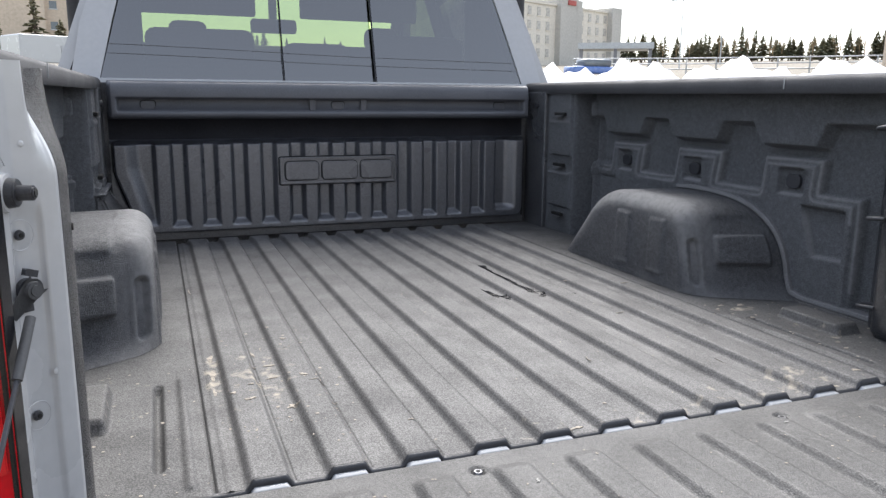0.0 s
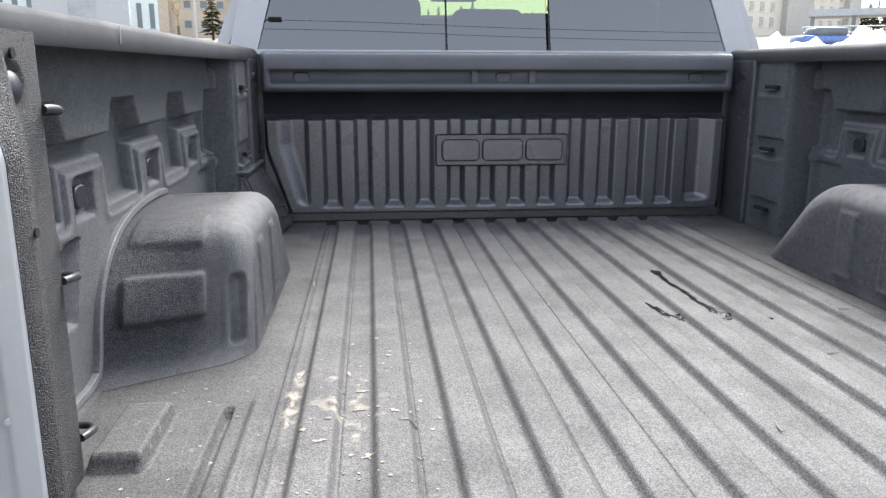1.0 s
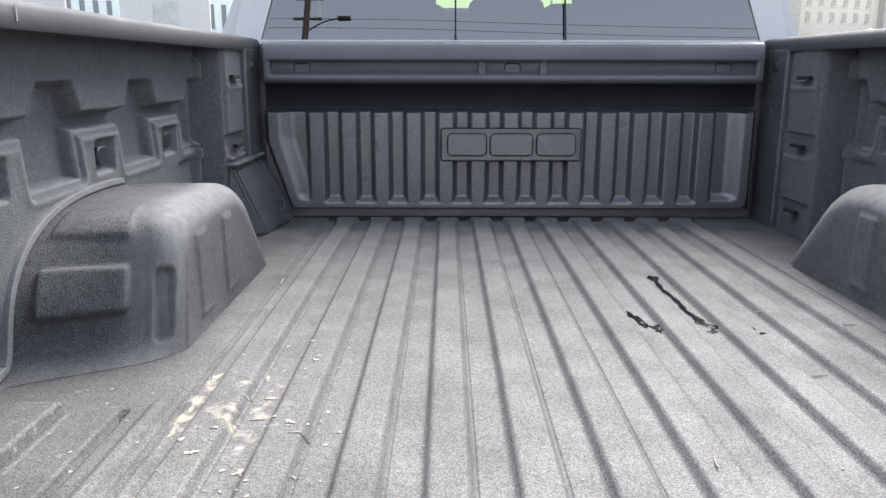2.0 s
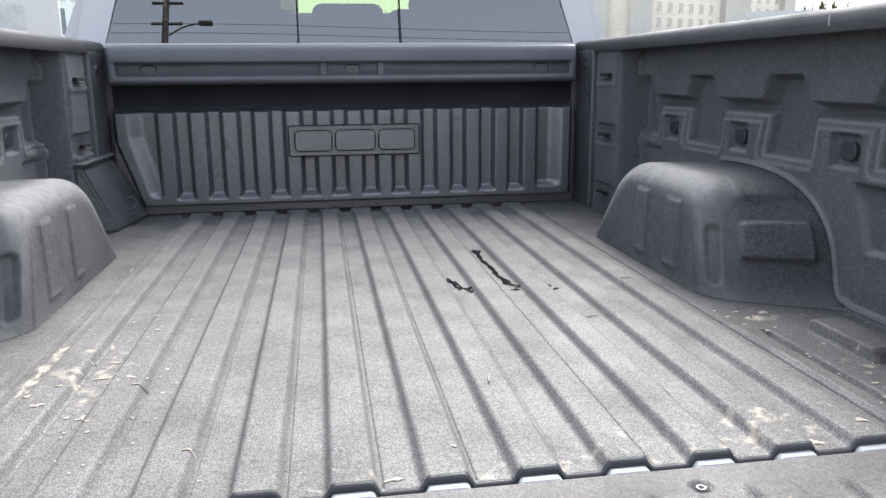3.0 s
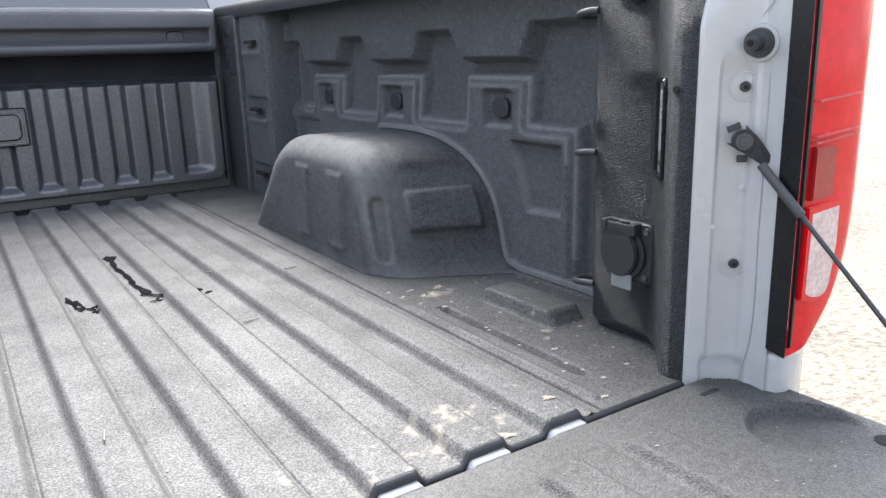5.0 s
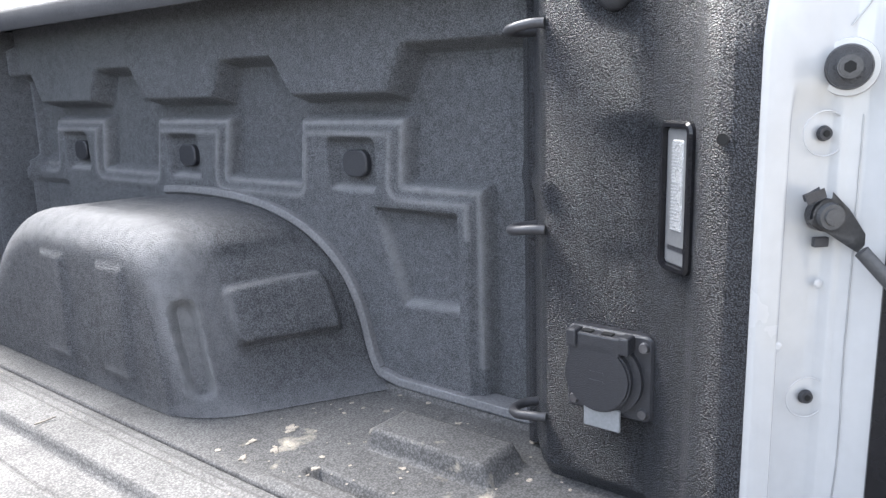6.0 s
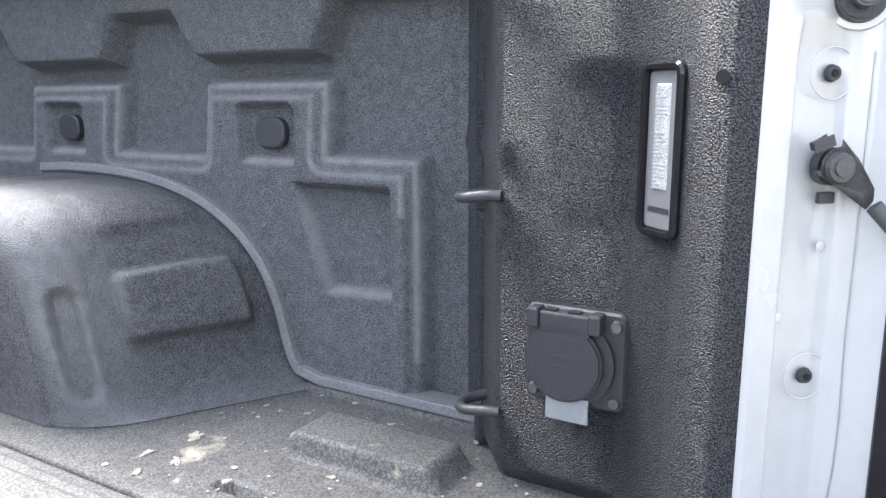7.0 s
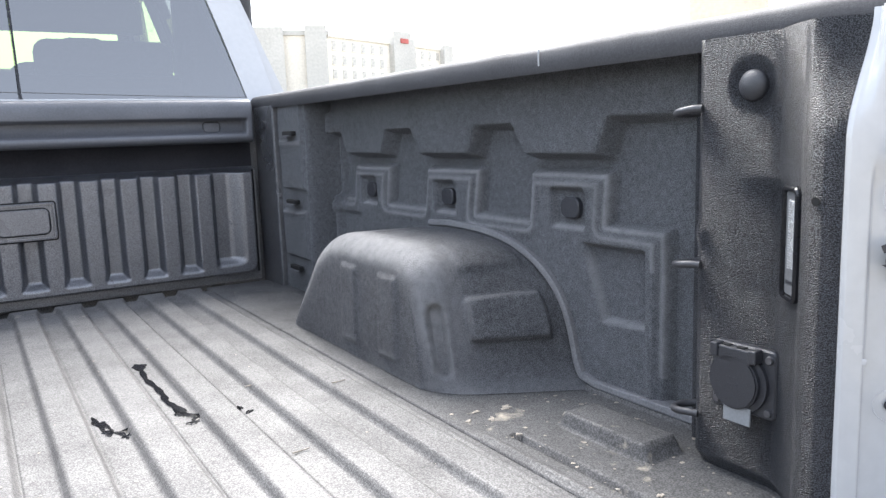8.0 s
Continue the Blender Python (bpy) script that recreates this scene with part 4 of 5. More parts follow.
header = sheet("header_panel", Xg, Yg, Zg, HEADER, truck, "black plastic header panel")
back = Euler((radians(90), 0, 0)).to_matrix().to_4x4()
for xc in (-0.686, 0.0, 0.686):
    part("clip_button", rounded(0.050, 0.030, 0.010, 0.006, Matrix.Translation((xc, 1.9835, 0.496)) @ back), HEADER, header)
    part("button_joint", rounded(0.055, 0.035, 0.012, 0.0035, Matrix.Translation((xc, 1.9840, 0.496)) @ back), HOLE, header)
for xc in (-0.100, 0.100):
    part("strap", boxed(xc - 0.012, xc + 0.012, 1.968, 1.988, 0.476, 0.521, 0.003), HEADER, header)

# courtesy lamp on each post, power outlet on one
for s in (1,):
    n = Vector((-0.79 * s, 0.61, 0)).normalized()
    m = Matrix.Translation((s * 0.8025, 0.1010, 0.3145)) @ n.to_track_quat("Z", "Y").to_matrix().to_4x4()
    lamp = part("bed_lamp", rounded(0.048, 0.130, 0.010, 0.010, m, inset=0.0055), GLOSS, truck, "slim black framed cargo lamp")
    part("lamp_lens", rounded(0.037, 0.119, 0.005, 0.006, m), LENS_GREY, lamp, "satin grey lamp lens")
    part("lamp_reflector", rounded(0.019, 0.080, 0.002, 0.007, m @ Matrix.Translation((0, 0.010, 0))), REFLECTOR, lamp, "bright prismatic reflector")
    rnd = random.Random(9)
    for k in range(26):
        w, y = rnd.uniform(0.002, 0.0075), -0.028 + 0.0029 * k
        part("prism_bar", boxed(-0.0080, -0.0080 + 2 * w, y, y + 0.0009, 0.0066, 0.0074, m=m), FLAP, lamp)
    part("marking_bar", boxed(-0.012, 0.012, -0.046, -0.042, 0.0055, 0.0066, m=m), PLASTIC, lamp)

m = Matrix.Translation((0.8255, 0.1735, 0.1365)) @ Matrix(((0, 0, -1, 0), (-1, 0, 0, 0), (0, 1, 0, 0), (0, 0, 0, 1))) @ Matrix.Diagonal((1.07, 1.08, 1.1, 1))
outlet = part("power_outlet", rounded(0.084, 0.080, 0.007, 0.010, m), PLASTIC, truck, "black power outlet with closed flap lid")
lid = part("flap_lid", disc(0.0325, 0.012, m @ Matrix.Translation((-0.006, -0.002, 0.010)), 44, bevel=0.002), PLASTIC, outlet, "round black flap")
part("lid_ring", disc(0.036, 0.005, m @ Matrix.Translation((-0.002, -0.002, 0.010)), 44), PLASTIC, outlet)
part("hinge_block", box(bmesh.new(), -0.026, 0.016, 0.020, 0.038, 0.009, 0.022, 0.002, m=m), PLASTIC, outlet)
for xx in (-0.031, 0.020):
    part("hinge_ear", box(bmesh.new(), xx - 0.005, xx + 0.005, 0.024, 0.040, 0.009, 0.024, 0.002, m=m), PLASTIC, outlet)
for xx in (-0.018, 0.002):
    part("hinge_gap", box(bmesh.new(), xx - 0.005, xx + 0.005, 0.0375, 0.0395, 0.012, 0.019, m=m), HOLE, outlet)
part("pull_tab", box(bmesh.new(), -0.021, 0.015, -0.052, -0.031, 0.014, 0.017, 0.001, m=m), FLAP, outlet, "grey pull tab")
for xx, yy in ((-0.034, 0.032), (0.034, 0.030), (-0.034, -0.031), (0.034, -0.031)):
    sc = part("screw", disc(0.0052, 0.004, m @ Matrix.Translation((xx, yy, 0.0095)), 20, 0.004), STEEL, outlet, "dark steel screw")
for k in (-1, 1):
    part("marking_bar", box(bmesh.new(), -0.013, 0.001, -0.002 + 0.004 * k, 0.0 + 0.004 * k, 0.0215, 0.0224, m=m), PLASTIC, outlet)

# ---- tailgate, lowered ----
GATE_RIB0, GATE_STEP = -0.125, 0.118
SCREWS = ((0.300, -0.026), (-0.261, -0.028), (0.331, -0.446), (-0.262, -0.446))


def gate_ribs(X):
    """The tailgate's own ribs: soft shoulders and a fine crease on the shallow side."""
    h, c = np.zeros_like(X), np.zeros_like(X)
    for k in range(-5, 7):
        a = GATE_RIB0 + GATE_STEP * k
        h = np.maximum(h, ease(X, a - 0.008, a + 0.008) * (1 - ease(X, a + 0.050, a + 0.064)))
        c += np.exp(-((X - a - 0.061) / 0.0018) ** 2)
    return h, c


xs, ys = np.arange(-0.862, 0.8621, 0.0038), np.concatenate([np.linspace(0.0215, 0.013, 8), np.linspace(0.011, -0.10, 40), np.linspace(-0.105, -0.24, 32), np.linspace(-0.26, -0.50, 14), np.linspace(-0.505, -0.57, 14)])
X, Y = np.meshgrid(xs, ys)
A = np.abs(X)
rib, crease = gate_ribs(X)
Z = -0.001 + (0.011 * rib - 0.0022 * crease) * (1 - ease(Y, -0.060, -0.020)) * ease(Y, -0.53, -0.50)
Z -= 0.014 * step(np.hypot(A - 0.777, Y + 0.137) - 0.063, 0.006) * ease(Y, -0.20, -0.09)
Z -= 0.006 * ease(Y, 0.0155, 0.0215) + 0.02 * ease(-Y, 0.555, 0.57) + 0.010 * ease(A, 0.852, 0.862)
for sx, sy in SCREWS:
    Z -= 0.005 * step(np.hypot(X - sx, Y - sy) - 0.0125, 0.003)
cut = (A[:-1, :-1] - 0.775) * 0.075 + (Y[:-1, :-1] - 0.030) * 0.085 < 0.0004
gate = empty("tailgate", truck, (0, 0, TRUCK_Z))
inner = sheet("gate_liner", X, Y, Z, LINER_GATE, gate, "dusty black ribbed tailgate liner", keep=cut, flip=True)
part("gate_skin", boxed(-0.85, 0.85, -0.565, 0.005, -0.075, -0.022, 0.012), WHITE, gate, "white tailgate outer skin")
for sx, sy in SCREWS:
    part("screw_well", disc(0.0112, 0.0012, Matrix.Translation((sx, sy, -0.0062)), 24), HOLE, inner)
    part("gate_screw", disc(0.0078, 0.0035, Matrix.Translation((sx, sy, -0.0058)), 20, 0.006), STEEL, inner, "recessed steel screw")
    part("screw_socket", disc(0.0035, 0.0008, Matrix.Translation((sx, sy, -0.0025)), 6), HOLE, inner)
for s in (-1, 1):
    part("drain_hole", disc(0.0125, 0.002, Matrix.Translation((s * 0.817, -0.204, -0.0022)), 24), HOLE, inner)
    part("slot", boxed(s * 0.768 - 0.016, s * 0.768 + 0.016, -0.018, -0.010, -0.003, -0.0004, 0.001), HOLE, inner)

# ---- cab ----
def slab(name, corners, thick, material, parent, label="", hole=None):
    """A flat panel from its corner places, given thickness along its normal; hole: an opening's corners."""
    bm = bmesh.new()
    c = [Vector(p) for p in corners]
    n = (c[1] - c[0]).cross(c[2] - c[0]).normalized() * thick
    if hole:
        h = [Vector(p) for p in hole]
        o = [bm.verts.new(p) for p in c], [bm.verts.new(p + n) for p in c]
        i = [bm.verts.new(p) for p in h], [bm.verts.new(p + n) for p in h]
        for k in range(len(c)):
            j = (k + 1) % len(c)
            bm.faces.new((o[0][k], o[0][j], i[0][j], i[0][k]))
            bm.faces.new((o[1][k], i[1][k], i[1][j], o[1][j]))
            bm.faces.new((o[0][k], o[1][k], o[1][j], o[0][j]))
            bm.faces.new((i[0][k], i[0][j], i[1][j], i[1][k]))
    else:
        a, b = [bm.verts.new(p) for p in c], [bm.verts.new(p + n) for p in c]
        bm.faces.new(a), bm.faces.new(b[::-1])
        for k in range(len(c)):
            j = (k + 1) % len(c)
            bm.faces.new((a[k], b[k], b[j], a[j]))
    return part(name, bm, material, parent, label)


def glazing(name, corners, material, parent, label, towards):
    """One sheet of glass, its face turned to the given side."""
    bm = bmesh.new()
    f = bm.faces.new([bm.verts.new(c) for c in corners])
    f.normal_update()
    if f.normal.dot(Vector(towards)) < 0:
        f.normal_flip()
    me = bpy.data.meshes.new(name)
    bm.to_mesh(me)
    bm.free()
    return finish(name, me, material, parent, label, False)


YB, YT = 2.09, 2.24                 # rear glass plane at its foot and at the roof
ZW, ZR = 0.590, 1.10                # window foot, window head
cab = empty("cab", truck, (0, 0, TRUCK_Z))


def back_y(z):
    return YB + (YT - YB) * (z - ZW) / (ZR - ZW)


def half(z):
    """Half width of the rear window."""
    return 0.842 - 0.062 * (z - ZW) / 0.25 - 0.10 * max(0, (z - 0.9)) ** 1.5


win = [(-half(ZW), back_y(ZW), ZW), (half(ZW), back_y(ZW), ZW), (half(0.8), back_y(0.8), 0.8), (half(ZR), back_y(ZR), ZR), (-half(ZR), back_y(ZR), ZR), (-half(0.8), back_y(0.8), 0.8)]
out = [(-0.955, back_y(0.5), 0.5), (0.955, back_y(0.5), 0.5), (0.895, back_y(0.8), 0.8), (0.76, back_y(1.18), 1.18), (-0.76, back_y(1.18), 1.18), (-0.895, back_y(0.8), 0.8)]
slab("back_wall", out, -0.05, WHITE, cab, "white painted cab back", hole=win)
slab("back_lower", [(-0.955, 2.07, -0.55), (0.955, 2.07, -0.55), (0.955, back_y(0.5), 0.5), (-0.955, back_y(0.5), 0.5)], -0.05, WHITE, cab)
rear = empty("rear_window", cab)


def pane(name, x0, x1, off, z0=ZW, z1=ZR):
    h = lambda x, z: max(-half(z) + 0.002, min(half(z) - 0.002, x))
    c = [(h(x0, z0), back_y(z0) + off, z0), (h(x1, z0), back_y(z0) + off, z0), (h(x1, z1), back_y(z1) + off, z1), (h(x0, z1), back_y(z1) + off, z1)]
    return glazing(name, c, PRIVACY, rear, "dark tinted glass pane", (0, -1, 0))


pane("fixed_pane", -0.9, -0.186, 0.006), pane("fixed_pane", 0.186, 0.9, 0.006), pane("sliding_pane", -0.184, 0.184, 0.016)
for xc in (-0.185, 0.185):
    part("slider_seal", boxed(xc - 0.004, xc + 0.004, back_y(ZW) - 0.001, back_y(ZW) + 0.012, ZW, ZW + 0.012), GLOSS, rear)
    slab("slider_bar", [(xc - 0.003, back_y(ZW) + 0.001, ZW), (xc + 0.003, back_y(ZW) + 0.001, ZW), (xc + 0.003, back_y(ZR) + 0.001, ZR), (xc - 0.003, back_y(ZR) + 0.001, ZR)], 0.006, GLOSS, rear)
part("slider_sill", boxed(-0.184, 0.184, back_y(0.60) + 0.042, back_y(0.60) + 0.055, ZW, 0.672, 0.003), PLASTIC, rear, "dark lower slider frame")

for s in (-1, 1):
    lo, hi, b, f = s * 0.965, s * 0.74, 2.12, 4.0
    slab("door_side", [(lo, b, -0.5), (lo, f + 0.35, -0.5), (lo, f + 0.3, 0.55), (lo, b, 0.55)], 0.05 * s, WHITE, cab, "white cab side")
    slab("window_frame", [(lo, b, 0.55), (lo, f + 0.3, 0.55), (hi, 3.42, 1.16), (hi, 2.26, 1.18)], 0.04 * s, WHITE, cab, "white side window frame",
         hole=[(s * 0.945, 2.32, 0.62), (s * 0.945, 3.98, 0.60), (s * 0.77, 3.42, 1.09), (s * 0.77, 2.44, 1.10)])
    slab("centre_pillar", [(s * 0.93, 3.05, 0.6), (s * 0.93, 3.2, 0.6), (s * 0.75, 3.18, 1.12), (s * 0.75, 3.04, 1.12)], 0.05 * s, TRIM, cab)
    glazing("rear_door_glass", [(s * 0.94, 2.32, 0.62), (s * 0.94, 3.06, 0.61), (s * 0.768, 3.06, 1.10), (s * 0.768, 2.44, 1.10)], PRIVACY, cab, "tinted rear door glass", (-s, 0, 0))
    glazing("front_door_glass", [(s * 0.94, 3.18, 0.61), (s * 0.94, 3.98, 0.60), (s * 0.768, 3.42, 1.09), (s * 0.768, 3.18, 1.09)], SCREEN, cab, "clear front door glass", (-s, 0, 0))
    slab("screen_pillar", [(s * 0.93, 4.28, 0.56), (s * 0.86, 4.30, 0.56), (s * 0.68, 3.42, 1.16), (s * 0.76, 3.42, 1.16)], 0.05, TRIM, cab)
slab("roof", [(-0.77, 2.22, 1.18), (0.77, 2.22, 1.18), (0.75, 3.44, 1.17), (-0.75, 3.44, 1.17)], 0.03, WHITE, cab, "white roof")
slab("headliner", [(-0.74, 2.27, 1.13), (0.74, 2.27, 1.13), (0.72, 3.44, 1.12), (-0.72, 3.44, 1.12)], 0.02, TRIM, cab)
glazing("windshield", [(-0.90, 4.30, 0.55), (0.90, 4.30, 0.55), (0.74, 3.43, 1.14), (-0.74, 3.43, 1.14)], SCREEN, cab, "green tinted windshield", (0, -1, 0))
part("bonnet", boxed(-0.9, 0.9, 4.25, 5.35, -0.1, 0.50, 0.08, 4), WHITE, cab, "white bonnet", smooth=True)
part("dashboard", boxed(-0.86, 0.86, 3.80, 4.05, 0.2, 0.835, 0.05, 3), TRIM, cab, "dark dashboard")
part("cab_floor", boxed(-0.9, 0.9, 2.12, 4.3, -0.5, -0.42), TRIM, cab)
part("rear_bench", boxed(-0.80, 0.80, 2.30, 2.46, -0.4, 0.685, 0.05, 3), TRIM, cab, "dark rear bench back")


def headrest(x, y, z, w, h):
    part("headrest", boxed(x - w / 2, x + w / 2, y, y + 0.11, z, z + h, 0.04, 3), TRIM, cab, "dark headrest", smooth=True)


headrest(0.008, 2.36, 0.66, 0.285, 0.095)
for x in (-0.47, 0.47):
    headrest(x, 2.36, 0.66, 0.43, 0.14)
for x in (-0.46, 0.46):
    part("front_seat", boxed(x - 0.25, x + 0.25, 2.98, 3.16, -0.2, 0.79, 0.07, 4), TRIM, cab, "dark front seat back", smooth=True)
    headrest(x + 0.03 * x / abs(x), 3.02, 0.77, 0.18, 0.12)
    part("sun_visor", boxed(x - 0.34, x + 0.34, 3.40, 3.43, 0.955, 1.13, 0.012), TRIM, cab, "folded sun visor")
for x in (-0.82, 0.82):
    part("rear_pillar_trim", boxed(x - 0.13, x + 0.13, 2.27, 2.42, 0.5, 1.13, 0.04, 3), TRIM, cab, "dark pillar trim", smooth=True)
part("mirror", boxed(-0.13, 0.13, 3.56, 3.60, 0.885, 0.965, 0.02), TRIM, cab, "rear-view mirror")
part("mirror_stem", boxed(-0.02, 0.02, 3.58, 3.64, 0.95, 1.10, 0.008), TRIM, cab)
part("chassis", boxed(-0.55, 0.55, -0.1, 5.2, -0.5, -0.2, 0.02), GLOSS, truck)
part("rear_bumper", boxed(-0.98, 0.98, -0.2, -0.06, -0.42, -0.22, 0.03, 3), GLOSS, truck, "dark rear bumper", smooth=True)
for x in (-0.86, 0.86):
    for y in (1.05, 4.72):
        m = Matrix.Translation((x - 0.13, y, -0.48)) @ Euler((0, radians(90), 0)).to_matrix().to_4x4()
        w = part("wheel", disc(0.40, 0.26, m, 48, bevel=0.03), RUBBER, truck, "black tyre")
        part("rim", disc(0.25, 0.262, m @ Matrix.Translation((0, 0, -0.001)), 32), ALLOY, w, "alloy rim")

# ---- marks and litter on the bed floor ----
def blot(name, cx, cy, rx, ry, z, material, label, seed, turn=0.0, n=22, rough=0.45, category="stain", group="", skin=None):
    """A thin irregular crust lying on the floor, following its ribs."""
    skin = skin or floor_z
    rnd = random.Random(seed)
    bm = bmesh.new()
    ph = [rnd.uniform(0, 6.3) for _ in range(4)]
    ring, low = [], []
    for k in range(n):
        a = 2 * math.pi * k / n
        q = 1 + rough * (0.5 * math.sin(2 * a + ph[0]) + 0.4 * math.sin(3 * a + ph[1]) + 0.35 * math.sin(5 * a + ph[2]) + 0.3 * rnd.uniform(-1, 1))
        px, py = rx * q * math.cos(a), ry * q * math.sin(a)
        px, py = px * math.cos(turn) - py * math.sin(turn), px * math.sin(turn) + py * math.cos(turn)
        low.append(bm.verts.new((px, py, skin(cx + px) - z)))
        ring.append(bm.verts.new((px * 0.85, py * 0.85, skin(cx + px * 0.85) - z + 0.0008)))
    for k in range(n):
        bm.faces.new((low[k], low[(k + 1) % n], ring[(k + 1) % n], ring[k]))
    hub = bm.verts.new((0, 0, skin(cx) - z + 0.0009))
    for k in range(n):
        bm.faces.new((ring[k], ring[(k + 1) % n], hub))
    ob = part(name, bm, material, None, "", smooth=False)
    ob.location = (cx, cy, z)
    return tagged(ob, label, category, group)


def floor_z(x):
    """Height of the bed floor's skin across its ribs."""
    a = np.array([[x]])
    inside = SEAM_L < x < SEAM_R
    return float((-0.005 + (0.0145 * ribs(a) - 0.0026 * creases(a)) * inside)[0, 0]) + 0.0006


def gate_z(x):
    """Height of the lowered tailgate's liner across its ribs."""
    a = np.array([[x]])
    rib, crease = gate_ribs(a)
    return float((-0.001 + 0.011 * rib - 0.0022 * crease)[0, 0]) + 0.0006


mud_label = "small crust of dried tan mud on the bed floor"
MUD_SPOTS = [(-0.607, 1.19, 0.005, 0.045, 0.1), (-0.590, 0.60, 0.012, 0.055, 0.0), (-0.592, 0.50, 0.013, 0.060, 0.05), (-0.596, 0.41, 0.010, 0.050, -0.05), (-0.540, 0.325, 0.020, 0.012, 0.3),
             (-0.470, 0.30, 0.016, 0.024, 0.3), (-0.565, 0.36, 0.015, 0.010, 0.2), (-0.505, 0.597, 0.006, 0.042, 0.1), (-0.482, 0.52, 0.022, 0.008, 0.1), (-0.515, 0.515, 0.016, 0.006, 0.4),
             (-0.435, 0.645, 0.011, 0.014, 0.4), (-0.412, 0.382, 0.030, 0.004, 0.1), (-0.432, 0.414, 0.012, 0.020, 0.6), (-0.484, 0.45, 0.020, 0.005, 0.2), (-0.53, 0.395, 0.010, 0.008, 0.0),
             (-0.512, 0.425, 0.008, 0.012, 0.3), (-0.40, 0.29, 0.010, 0.006, 0.1), (-0.30, 0.15, 0.018, 0.006, 0.2), (-0.05, 0.056, 0.026, 0.010, 0.1), (0.03, 0.10, 0.010, 0.006, 0.0),
             (0.749, 0.577, 0.026, 0.018, 0.2), (0.697, 0.590, 0.014, 0.013, 0.0), (0.698, 0.548, 0.018, 0.012, 0.4), (0.664, 0.564, 0.016, 0.010, 0.2), (0.778, 0.453, 0.026, 0.011, 0.3),
             (0.80, 0.436, 0.014, 0.008, 0.2), (0.824, 0.428, 0.012, 0.009, 0.1), (0.695, 0.474, 0.012, 0.009, 0.3), (0.844, 0.472, 0.010, 0.006, 0.1), (0.88, 0.41, 0.008, 0.008, 0.1),
             (0.716, 0.215, 0.013, 0.009, 0.3), (0.371, 0.215, 0.005, 0.036, 0.0), (0.376, 0.069, 0.012, 0.020, 0.2), (0.500, 0.055, 0.026, 0.016, 0.1), (0.583, 0.077, 0.018, 0.014, 0.1), (0.66, 0.06, 0.016, 0.008, 0.3)]
for i, (x, y, rx, ry, tn) in enumerate(MUD_SPOTS):
    blot("mud_patch", x, y, rx * 0.42, ry * 0.42, floor_z(x), MUD, mud_label, i, tn, n=30, rough=0.5, category="mud", group="mud on the floor")


def flecks(name, n, x0, x1, y0, y1, seed, label, size=0.004, zf=floor_z):
    """Countless small mud flecks, one sheet of stuff."""
    rnd = random.Random(seed)
    V, F = [], []
    for _ in range(n):
        x, y = rnd.uniform(x0, x1), rnd.uniform(y0, y1)
        r, k, t = 0.6 * size * rnd.uniform(0.1, 1) ** 2 + 0.0005, 6, rnd.uniform(0, 6.3)
        z, b, el = zf(x), len(V), rnd.uniform(0.8, 1.4)
        for j in range(k):
            a = 2 * math.pi * j / k
            q = r * rnd.uniform(0.6, 1.3)
            px, py = q * math.cos(a) * el, q * math.sin(a)
            V.append((x + px * math.cos(t) - py * math.sin(t), y + px * math.sin(t) + py * math.cos(t), z + 0.0004))
        F.append(tuple(range(b, b + k)))
    me = bpy.data.meshes.new(name)
    me.from_pydata(V, [], F)
    ob = finish(name, me, MUD, None, "", False)
    return tagged(ob, label, "dirt", "", "stuff")


flecks("mud_flecks", 120, -0.60, -0.36, 0.15, 0.75, 3, "scattered pale mud flecks on the ribbed floor", 0.006)
flecks("mud_flecks", 160, 0.64, 0.92, 0.10, 0.62, 4, "scattered pale mud flecks beside the wheelhouse", 0.006)
flecks("mud_flecks", 80, -0.90, -0.62, 0.05, 0.66, 5, "scattered pale mud flecks beside the wheelhouse", 0.005)
flecks("mud_flecks", 300, -0.6, 0.63, 0.05, 1.9, 6, "sparse pale specks over the bed floor", 0.0035)
flecks("mud_flecks", 320, -0.78, 0.78, 1.72, 1.95, 8, "pale scuffs and specks along the front of the bed floor", 0.0045)
flecks("mud_flecks", 330, -0.6, 0.78, -0.49, -0.04, 7, "sparse pale specks over the tailgate", 0.0032, gate_z)

SPLAT = mat("chalky_splat", (0.31, 0.30, 0.285), 0.9, 0, 0.2, 60, 300)


for i, (x, y, r) in enumerate(((0.307, -0.264, 0.011), (0.448, -0.29, 0.013), (0.15, -0.292, 0.012), (0.632, -0.207, 0.006), (0.26, -0.055, 0.006), (-0.008, -0.251, 0.006), (0.445, -0.453, 0.012),
                              (0.49, -0.44, 0.009), (0.36, -0.40, 0.006), (0.09, -0.36, 0.008), (0.56, -0.33, 0.006), (0.21, -0.42, 0.009), (-0.12, -0.19, 0.007), (-0.30, -0.33, 0.008), (0.52, -0.18, 0.005), (-0.21, -0.09, 0.008))):
    blot("chalky_splat", x + 0.006, y - 0.013, r * 0.5, r * 0.36, gate_z(x), SPLAT, "small chalky white splat on the tailgate liner", 200 + i, i * 0.9, rough=0.9, category="stain", group="splats on the tailgate", skin=gate_z)

wet = "shiny black wet drip trail drying on the bed floor"
pts = [(0.290, 1.220), (0.286, 1.176), (0.283, 1.120), (0.289, 1.060), (0.290, 1.005), (0.287, 0.965), (0.294, 0.925), (0.299, 0.890)]
bm = bmesh.new()
rnd = random.Random(5)
prev = None
